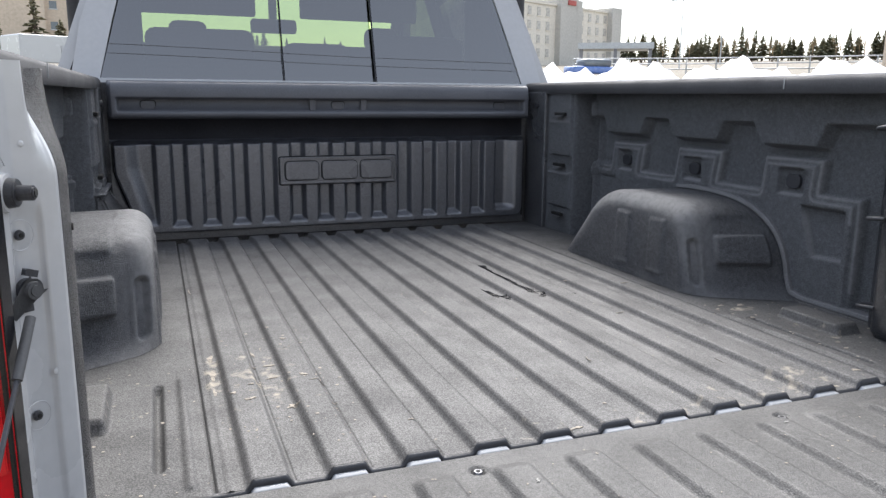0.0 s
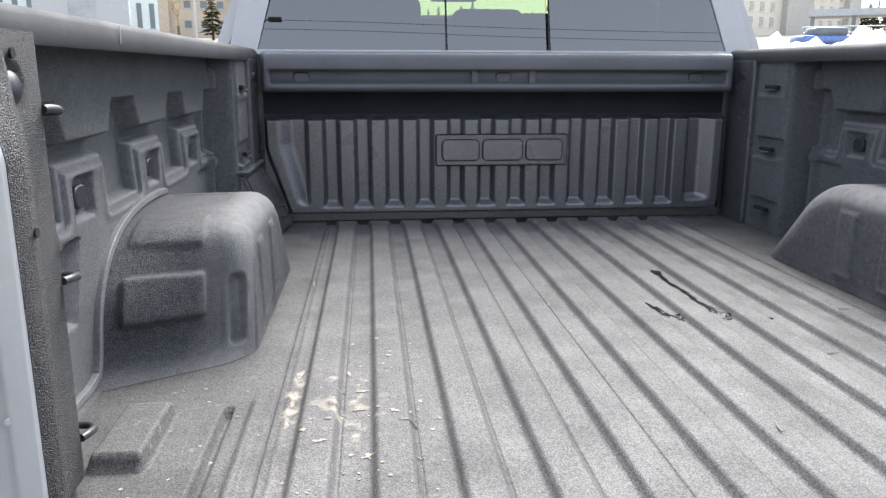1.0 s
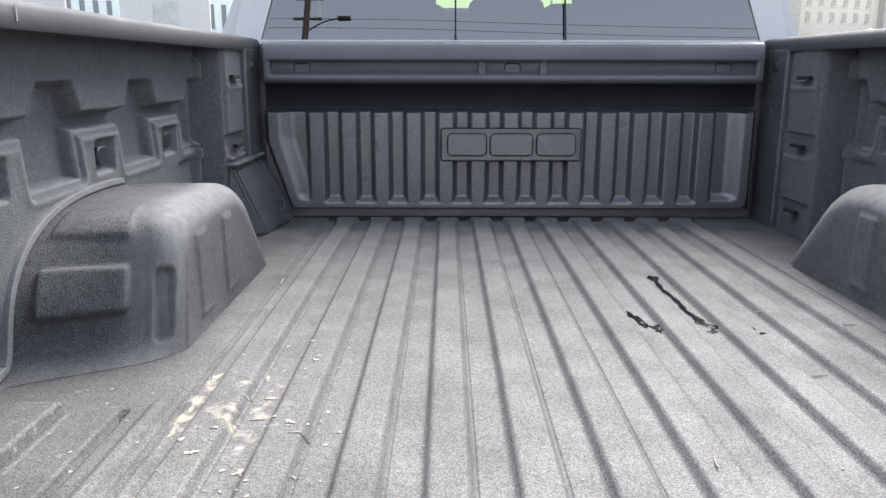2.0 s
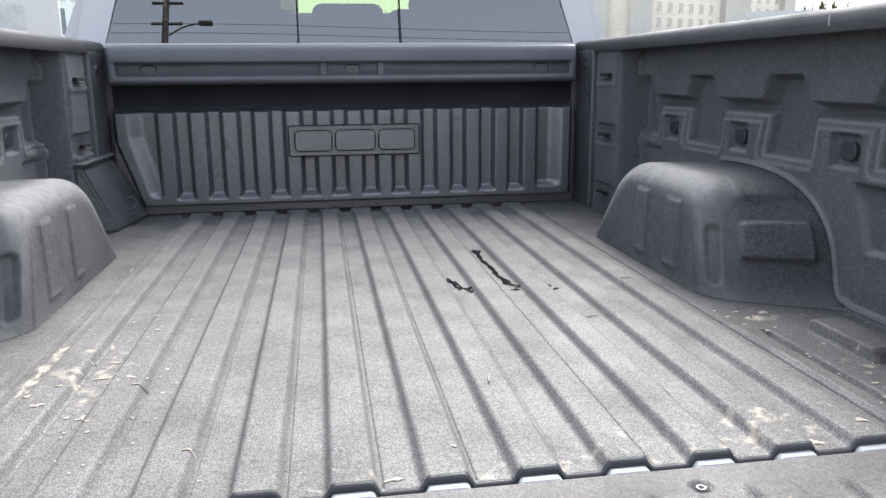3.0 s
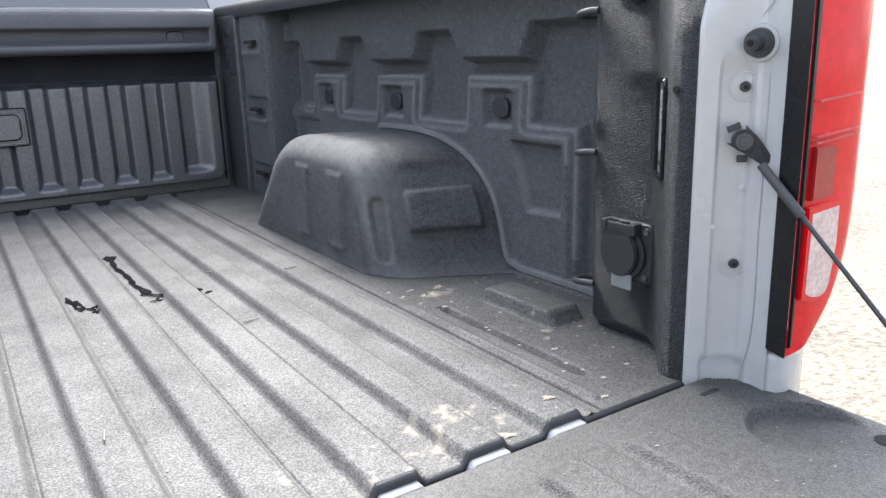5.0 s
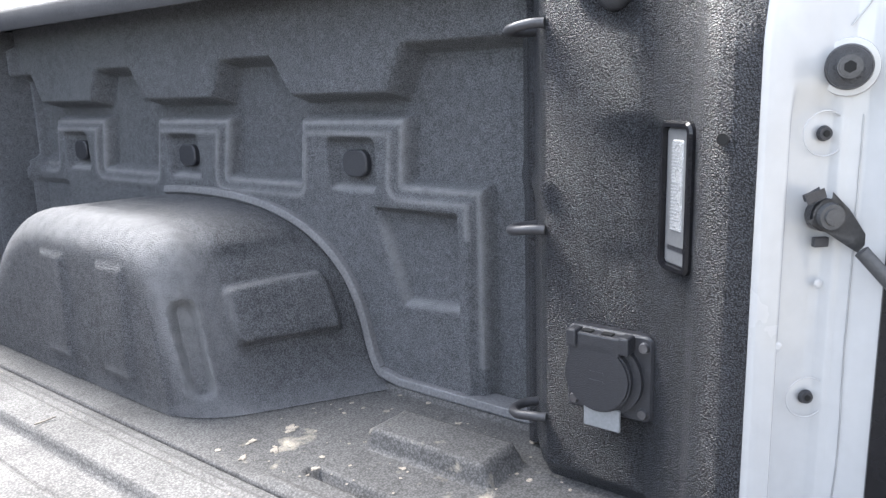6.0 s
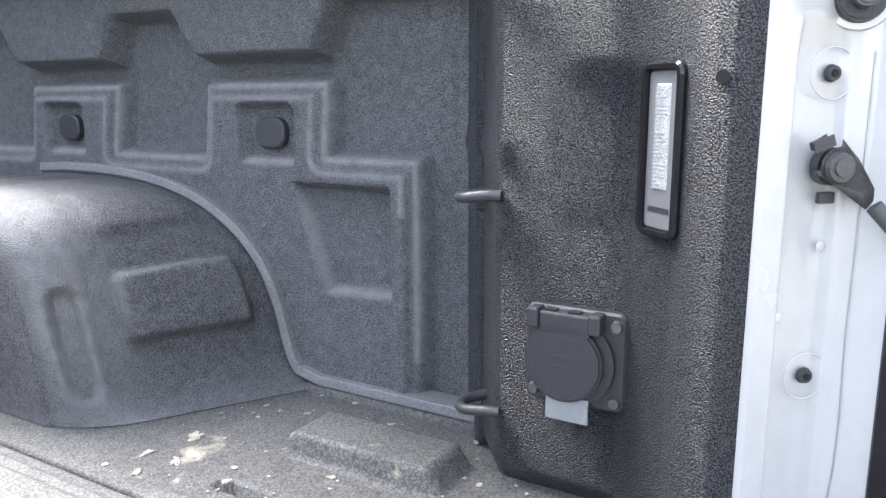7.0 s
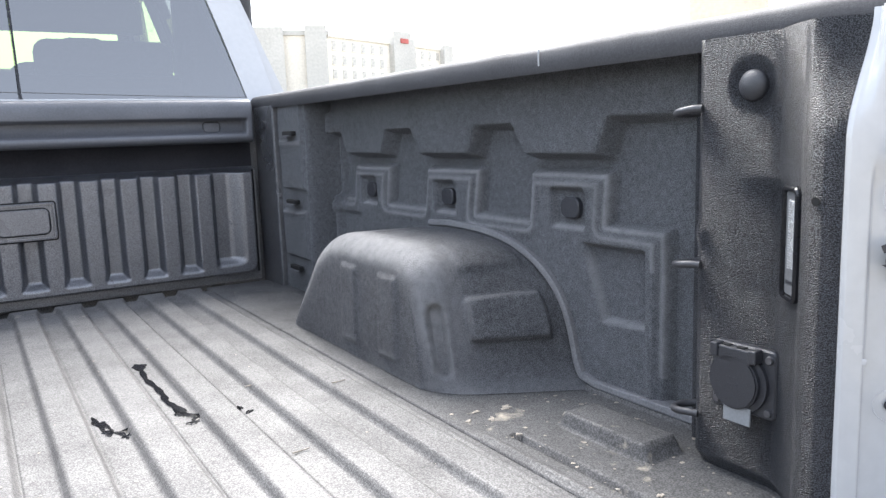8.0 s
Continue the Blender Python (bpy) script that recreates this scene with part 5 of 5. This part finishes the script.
for k in range(61):
    t = k / 60 * (len(pts) - 1)
    i = min(int(t), len(pts) - 2)
    x, y = (pts[i][0] + (pts[i + 1][0] - pts[i][0]) * (t - i), pts[i][1] + (pts[i + 1][1] - pts[i][1]) * (t - i))
    w = 0.0052 + 0.0012 * math.sin(k * 0.7) + 0.0025 * (k > 50) + rnd.uniform(-0.0006, 0.0006)
    cur = [bm.verts.new((x + o * w, y, floor_z(x + o * w) + 0.0014)) for o in (-1, 0, 1)]
    if prev:
        for q in (0, 1):
            bm.faces.new((prev[q], prev[q + 1], cur[q + 1], cur[q]))
    prev = cur
trail = part("wet_trail", bm, WET, None)
tagged(trail, wet, "stain")
blot("wet_spot", 0.297, 0.884, 0.011, 0.028, floor_z(0.297), WET, "shiny black wet spot at the end of a drip trail", 61, 0.1, rough=0.7)
blot("wet_spot", 0.304, 0.838, 0.010, 0.012, floor_z(0.304), WET, "shiny ragged wet film drying below a drip trail", 67, 0.4, rough=1.2)
blot("wet_spot", 0.289, 1.224, 0.015, 0.024, floor_z(0.289), WET, "shiny black wet spot at the start of a drip trail", 62, 0.1, rough=0.3)
blot("wet_spot", 0.172, 0.918, 0.009, 0.038, floor_z(0.175), WET, "short shiny black wet streak on the bed floor", 63, 0.10)
blot("wet_spot", 0.184, 0.866, 0.011, 0.020, floor_z(0.18), WET, "ragged black wet spot on the bed floor", 64, 0.3, rough=1.0)
blot("wet_spot", 0.198, 0.836, 0.008, 0.006, floor_z(0.195), WET, "small ragged wet film on the bed floor", 68, 0.3, rough=1.0)
blot("wet_spot", 0.385, 0.855, 0.004, 0.010, floor_z(0.385), WET, "tiny black wet drop on the bed floor", 65)
blot("wet_spot", 0.392, 0.826, 0.008, 0.006, floor_z(0.392), WET, "tiny black wet drop on the bed floor", 66, 0.4)
for i, (x, y, a) in enumerate(((0.400, 0.612, 0.15), (0.56, 0.83, 0.1), (0.12, 0.30, 1.4), (0.43, 0.93, 0.3))):
    tube_ob = tube("dry_straw", [(x - 0.014 * math.cos(a), y - 0.014 * math.sin(a), floor_z(x) + 0.0035), (x, y + 0.003, floor_z(x) + 0.0015), (x + 0.014 * math.cos(a), y + 0.014 * math.sin(a), floor_z(x) + 0.003)], 0.0011, MUD, None, "", 2)
    tagged(tube_ob, "curled pale bit of dry straw on the bed floor", "straw", "straw on the floor")

# ---- surroundings ----
def ground_z(x, y):
    r = math.hypot(x, y)
    ahead = 0.5 + 0.5 * math.tanh((y + 6) / 6)
    return -0.88 + 0.056 * ahead * max(0.0, r - 6) ** 1.0 * min(1, 260 / max(r, 1))


def far(deg, dist, up=0.0):
    x, y = dist * math.sin(radians(deg)), dist * math.cos(radians(deg))
    return Vector((x, y, ground_z(x, y) + up))


rad = np.concatenate([np.linspace(0.0, 12, 26), np.geomspace(13, 1500, 50)])
th = np.linspace(0, 2 * np.pi, 97)
R, T = np.meshgrid(rad, th)
X, Y = R * np.sin(T), R * np.cos(T)
Z = np.vectorize(ground_z)(X, Y) + np.where(R < 12, 0.006 * np.sin(X * 9) * np.sin(Y * 7), 0.0)
tagged(sheet("ground", X, Y, Z, GRAVEL, None, ""), "pale beige gravel lot rising towards the street", "ground", "", "structure")


def place(ob, deg, dist, turn=None):
    """Sets a thing on the ground, turned to face the truck unless a turn is given."""
    ob.location = far(deg, dist)
    ob.rotation_euler = (0, 0, radians(-deg if turn is None else turn))
    return ob


def building(name, deg, dist, length, height, depth, wall, label, floors, bays, turn=None, pane_w=1.2, pane_h=1.6, parapet=0.8, towers=(), roof=ROOFING, frame_mat=WHITE, gap=1.0, pane_mat=PANE):
    b = tagged(empty(name), label, "building")
    part("wall", boxed(-length / 2, length / 2, 0, depth, -3, height), wall, b)
    part("roof", boxed(-length / 2 - 0.3, length / 2 + 0.3, -0.3, depth + 0.3, height, height + parapet), roof, b, "flat parapet roof edge")
    for x, w, h, m in towers:
        part("tower", boxed(x - w / 2, x + w / 2, -1.2, depth * 0.8, -3, h), m, b, "projecting stair tower")
    wm = None
    for f in range(floors):
        for k in range(bays):
            x = -length / 2 + (k + 0.5) * length / bays
            if any(abs(x - t[0]) < t[1] / 2 + 0.5 for t in towers):
                continue
            z = gap + 0.4 + f * (height - gap) / floors
            if wm is None:
                bm = boxed(-pane_w / 2, pane_w / 2, -0.06, 0.05, 0, pane_h)
                win = part("window", bm, pane_mat, b)
                wm = win.data
                fr = part("frame", boxed(-pane_w / 2 - 0.15, pane_w / 2 + 0.15, -0.14, 0.0, -0.15, 0.0), frame_mat, win)
                fm = fr.data
            else:
                win = new("window", wm)
                win.parent = b
                fr = new("frame", fm)
                fr.parent = win
            win.location = (x, 0, z)
    return place(b, deg, dist, turn)


HOTEL = mat("hotel_render", (0.66, 0.61, 0.53), 0.9, 0, 0.1, 0.15, 2.5)
HOTEL_TRIM = mat("hotel_tower_render", (0.45, 0.43, 0.395), 0.9, 0, 0.1, 0.15, 2.5)
BRICK_RED = mat("faded_red_panel", (0.42, 0.1, 0.085), 0.7, 0, 0.1, 0.5, 4)
# pane colour lightened to paint the washed-out haze over the hotel
PALE_PANE = mat("haze_pale_pane", (0.44, 0.41, 0.37), 0.3, 0, 0.35, 0.6, 2)
hotel = building("hotel", 21.2, 132, 13.5, 11.6, 14, HOTEL, "beige four-storey hotel block with grey parapet towers", 4, 5, pane_w=1.0, pane_h=1.5, parapet=0.8, roof=HOTEL_TRIM, pane_mat=PALE_PANE, frame_mat=HOTEL,
                 towers=((-3.6, 6.4, 12.9, HOTEL_TRIM), (4.9, 3.6, 13.1, HOTEL_TRIM)))
wing = building("hotel_wing", 28.7, 150, 40, 10.9, 12, HOTEL, "long beige hotel wing with a grey entrance tower", 4, 15, turn=23.3, pane_w=1.0, pane_h=1.5, parapet=0.4, roof=HOTEL, pane_mat=PALE_PANE, frame_mat=HOTEL,
                towers=((2.5, 5.5, 13.4, HOTEL_TRIM), (5.6, 2.0, 12.3, HOTEL_TRIM), (18.6, 3.4, 12.0, HOTEL_TRIM)))
part("sign_panel", boxed(1.8, 4.2, -1.45, -1.2, 11.2, 12.1, 0.05), BRICK_RED, wing, "plain red sign panel")
building("long_building", -10, 130, 40, 10.0, 14, STUCCO, "long beige three-storey building with stepped parapet", 3, 16, pane_w=1.0, pane_h=1.1, parapet=0.7,
         towers=((-12, 6, 11.2, STUCCO), (4, 7, 11.4, STUCCO), (15, 5, 11.0, STUCCO)))
building("pale_building", -23, 90, 26, 15, 14, PALE_CLAD, "pale green-white block with narrow upright windows", 4, 20, pane_w=0.5, pane_h=2.6, parapet=0.3, roof=PALE_CLAD)
building("low_building", 52.9, 60, 5.4, 9.5, 8, STUCCO, "small tan building beyond the lot", 1, 2, pane_w=1.2, pane_h=1.4, parapet=0.4)
canopy = tagged(empty("entrance_canopy"), "grey flat entrance canopy beside the hotel", "canopy")
part("canopy_roof", boxed(-5.5, 5.5, -3, 3, 2.6, 3.5), GALV, canopy)
for x in (-5, 0, 5):
    part("post", boxed(x - 0.25, x + 0.25, -2.7, -2.2, -2, 2.6), DARK_CLAD, canopy)
place(canopy, 33, 120)

# snow bank
def snow_bank(deg0, deg1, dist, h, seed, label):
    rnd = np.random.RandomState(seed)
    u, v = np.linspace(deg0, deg1, 90), np.linspace(-1, 1, 22)
    U, V = np.meshgrid(u, v)
    top = h * (0.75 + 0.25 * np.sin(U * 0.9 + seed) + 0.18 * np.sin(U * 2.3) + 0.10 * np.sin(U * 5.1 + 1)) * step(np.abs(U - (deg0 + deg1) / 2) - (deg1 - deg0) / 2 + 1.5, 3)
    D = dist + V * 3.5 + 0.4 * np.sin(U * 1.7)
    X, Y = D * np.sin(np.radians(U)), D * np.cos(np.radians(U))
    Z = np.vectorize(ground_z)(X, Y) - 0.1 + top * (1 - V ** 2) ** 0.8 + 0.06 * rnd.rand(*U.shape) * (1 - V ** 2)
    return tagged(sheet("snow_bank", X, Y, Z, SNOW, None, ""), label, "snow", "", "structure")


snow_bank(26, 62, 48, 1.5, 2, "long ploughed bank of old white snow")
snow_bank(-16, -3, 60, 0.9, 5, "low bank of old snow by the street")

# fence along the street
fence = tagged(empty("fence", None, far(44, 75)), "low grey metal fence along the street", "fence")
for k in range(16):
    p = far(30 + 2 * k, 75) - far(44, 75)
    part("post", boxed(p.x - 0.05, p.x + 0.05, p.y - 0.05, p.y + 0.05, p.z - 0.3, p.z + 1.5), GALV, fence).location = (0, 0, 0)
for h in (0.5, 1.0, 1.5):
    tube("rail", [far(30 + 5 * k, 75, h) - far(44, 75) for k in range(7)], 0.06, GALV, fence, "", 2).location = (0, 0, 0)


def light_pole(deg, dist, h):
    p = tagged(empty("street_lamp"), "tall grey lot lamp with twin heads", "lamp post", "lot lamps")
    part("pole", disc(0.12, h, Matrix.Identity(4), 10, 0.07), GALV, p)
    part("arm", boxed(-1.3, 1.3, -0.05, 0.05, h - 0.1, h), GALV, p)
    for x in (-1.3, 1.3):
        part("lamp_head", boxed(x - 0.45, x + 0.45, -0.15, 0.15, h - 0.12, h + 0.04, 0.03), GALV, p)
    place(p, deg, dist)


light_pole(37.5, 110, 9), light_pole(40.2, 150, 9), light_pole(-12.5, 70, 10)


def spruce_mesh(seed, h, wide):
    """A narrow conifer crown: drooping boughs in whorls, ragged and gapped."""
    rnd = random.Random(seed)
    V, F = [], []
    z = 0.12 * h
    while z < h * 0.98:
        reach = wide * (1 - z / h) ** 0.8 * rnd.uniform(0.7, 1.15) + 0.05
        for k in range(rnd.randint(6, 9)):
            a, q = rnd.uniform(0, 6.283), reach * rnd.uniform(0.55, 1.1)
            dx, dy = math.cos(a), math.sin(a)
            b = len(V)
            wd = q * 0.28 + 0.05
            V.extend([(0, 0, z + 0.18), (dx * q * 0.55 - dy * wd, dy * q * 0.55 + dx * wd, z - 0.02), (dx * q, dy * q, z - 0.22 * q - 0.1), (dx * q * 0.55 + dy * wd, dy * q * 0.55 - dx * wd, z - 0.02), (dx * q * 0.5, dy * q * 0.5, z - 0.35)])
            F.extend([(b, b + 1, b + 2), (b, b + 2, b + 3), (b + 1, b + 4, b + 2), (b + 3, b + 2, b + 4)])
        z += h * rnd.uniform(0.03, 0.05)
    return V, F


def bare_mesh(seed, h):
    rnd = random.Random(seed)
    V, F = [], []

    def limb(p, d, length, r, depth):
        q = p + d * length
        s1 = d.orthogonal().normalized()
        s2 = d.cross(s1)
        b = len(V)
        for c, w in ((p, r), (q, r * 0.6)):
            for k in range(3):
                a = 2.094 * k
                V.append(tuple(c + (s1 * math.cos(a) + s2 * math.sin(a)) * w))
        for k in range(3):
            F.append((b + k, b + (k + 1) % 3, b + 3 + (k + 1) % 3, b + 3 + k))
        if depth:
            for _ in range(3 if depth > 1 else 5):
                nd = (d + Vector((rnd.uniform(-1, 1), rnd.uniform(-1, 1), rnd.uniform(-0.2, 0.8))) * 0.7).normalized()
                limb(p + d * length * rnd.uniform(0.5, 1), nd, length * rnd.uniform(0.5, 0.75), r * 0.55, depth - 1)
    limb(Vector((0, 0, 0.25 * h)), Vector((0, 0, 1)), h * 0.3, 0.09, 4)
    return V, F


kinds = []
for seed, h, wd in ((1, 9.5, 1.7), (2, 8.0, 1.9), (3, 11.0, 1.8), (4, 7.0, 1.5)):
    t = tagged(empty("spruce_tree", None, (0, 0, 0)), "dark narrow spruce in the far tree line", "tree", "far tree line")
    part("trunk", disc(0.16, h * 0.9, Matrix.Identity(4), 7, 0.03), BARK, t)
    V, F = spruce_mesh(seed, h, wd)
    me = bpy.data.meshes.new("crown")
    me.from_pydata(V, [], F)
    finish("crown", me, NEEDLES, t, "", False)
    kinds.append(t)
for seed, h in ((11, 8.5), (12, 7.0)):
    t = tagged(empty("bare_tree", None, (0, 0, 0)), "leafless tan tree in the far tree line", "tree", "far tree line")
    part("trunk", disc(0.14, h * 0.3, Matrix.Identity(4), 7, 0.09), BARK, t)
    V, F = bare_mesh(seed, h)
    me = bpy.data.meshes.new("crown")
    me.from_pydata(V, [], F)
    finish("crown", me, TWIGS, t, "", False)
    kinds.append(t)
rnd = random.Random(21)
spots = [(34.5 + 0.36 * k + rnd.uniform(-0.25, 0.25), rnd.uniform(205, 290)) for k in range(92)]
spots += [(33.5 + 0.22 * k + rnd.uniform(-0.2, 0.2), rnd.uniform(190, 235)) for k in range(150)]
spots += [(-6 + 0.55 * k + rnd.uniform(-0.3, 0.3), rnd.uniform(230, 300)) for k in range(36)]
spots += [(-13.5, 100), (-11.2, 105), (-9.6, 102), (-7.4, 104), (-5.9, 101)]
for i, (a, dist) in enumerate(spots):
    src = kinds[i] if i < len(kinds) else None
    kk = rnd.choice((0, 1, 1, 3, 3, 4, 4, 5, 5)) if a > 33 else rnd.choice((0, 1, 2, 3, 4))
    if src is None:
        p = far(a, dist)
        copy_thing(kinds[kk], Matrix.Translation(p) @ Matrix.Rotation(rnd.uniform(0, 6.3), 4, "Z") @ Matrix.Diagonal((rnd.uniform(1.0, 1.6), rnd.uniform(1.0, 1.6), rnd.uniform(0.6, 0.95), 1)))
    else:
        src.location = far(a, dist)


def vehicle(name, deg, dist, length, height, body_mat, label, turn, boxy=False):
    v = tagged(empty(name), label, "vehicle")
    if boxy:
        part("body", boxed(-length / 2, length / 2, -1.2, 1.2, 0.9, height, 0.06), body_mat, v)
        part("door", boxed(-0.45, 0.45, -1.23, -1.18, 1.0, height - 0.5, 0.02), GALV, v)
    else:
        part("body", boxed(-length / 2, length / 2, -0.9, 0.9, 0.35, height * 0.62, 0.15, 3), body_mat, v, smooth=True)
        part("cabin", boxed(-length * 0.28, length * 0.25, -0.8, 0.8, height * 0.6, height, 0.18, 3), PANE, v, smooth=True)
    for x in (-length * 0.32, length * 0.32):
        for y in (-0.92, 0.72):
            part("wheel", disc(0.36, 0.2, Matrix.Translation((x, y + 0.2, 0.36)) @ Euler((radians(90), 0, 0)).to_matrix().to_4x4(), 18), RUBBER, v)
    place(v, deg, dist, turn)


vehicle("parked_car", 31.5, 62, 4.6, 1.5, BLUE, "blue car parked behind the snow bank", 0)
vehicle("white_trailer", -20.3, 32, 3.2, 3.0, WHITE, "white box trailer with grey door", 20, True)
vehicle("white_trailer", -29.5, 34, 3.6, 3.3, WHITE, "white box trailer parked on the lot", 25, True)
vehicle("white_van", -6.6, 46, 5.0, 2.3, WHITE, "white van parked by the street", 30, True)


# unseen block added behind the tail; closes the lot, cuts low rear sky light
REAR_BLOCK_GREY = mat("rear_block_grey", (0.32, 0.32, 0.335), 0.7, 0, 0.15, 0.3, 5, color2=(0.25, 0.25, 0.26))
rear_block = tagged(empty("rear_sky_block", None, (0, -22, -0.88)), "long plain grey block, unseen, added to cut low rear sky light", "building")
part("wall", boxed(-45, 45, -14, 0, -0.5, 9.5), REAR_BLOCK_GREY, rear_block)
part("roof", boxed(-45.4, 45.4, -14.4, 0.4, 9.5, 10.0), REAR_BLOCK_GREY, rear_block)

# utility line along the street behind the tail
OLD_POLE = mat("creosoted_wood", (0.03, 0.026, 0.024), 0.9, 0, 0.3, 2, 14)


def utility_pole(x, y, h):
    p = tagged(empty("utility_pole", None, (x, y, ground_z(x, y))), "weathered wooden utility pole with cross arms and a street light", "utility pole", "utility poles")
    part("mast", disc(0.095, h, Matrix.Identity(4), 12, 0.068), OLD_POLE, p)
    for z in (h - 0.78, h - 1.32):
        part("cross_arm", boxed(-0.30, 0.36, -0.03, 0.03, z - 0.022, z + 0.022, 0.008), OLD_POLE, p)
    tube("lamp_arm", [(0.08, 0, h - 1.62), (0.40, 0, h - 1.40), (0.75, 0, h - 1.30)], 0.018, OLD_POLE, p, "", 2)
    part("lamp_head", boxed(0.7, 1.0, -0.07, 0.07, h - 1.34, h - 1.27, 0.025), OLD_POLE, p)


for x in (-38.2, -3.37, 31.4):
    utility_pole(x, -10.0, 11.8)
for k, (y, z) in enumerate(((-9.95, 9.62), (-10.0, 9.42))):
    pts = [(-38.2 + 34.8 * q / 4, y, z - 0.30 * (1 - (2 * ((q / 4) % 1) - 1) ** 2)) for q in range(9)]
    wire = tube("overhead_wire", pts, 0.006, WIRE, None, "", 1)
    tagged(wire, "thin black overhead wire strung between utility poles", "wire", "overhead wires")
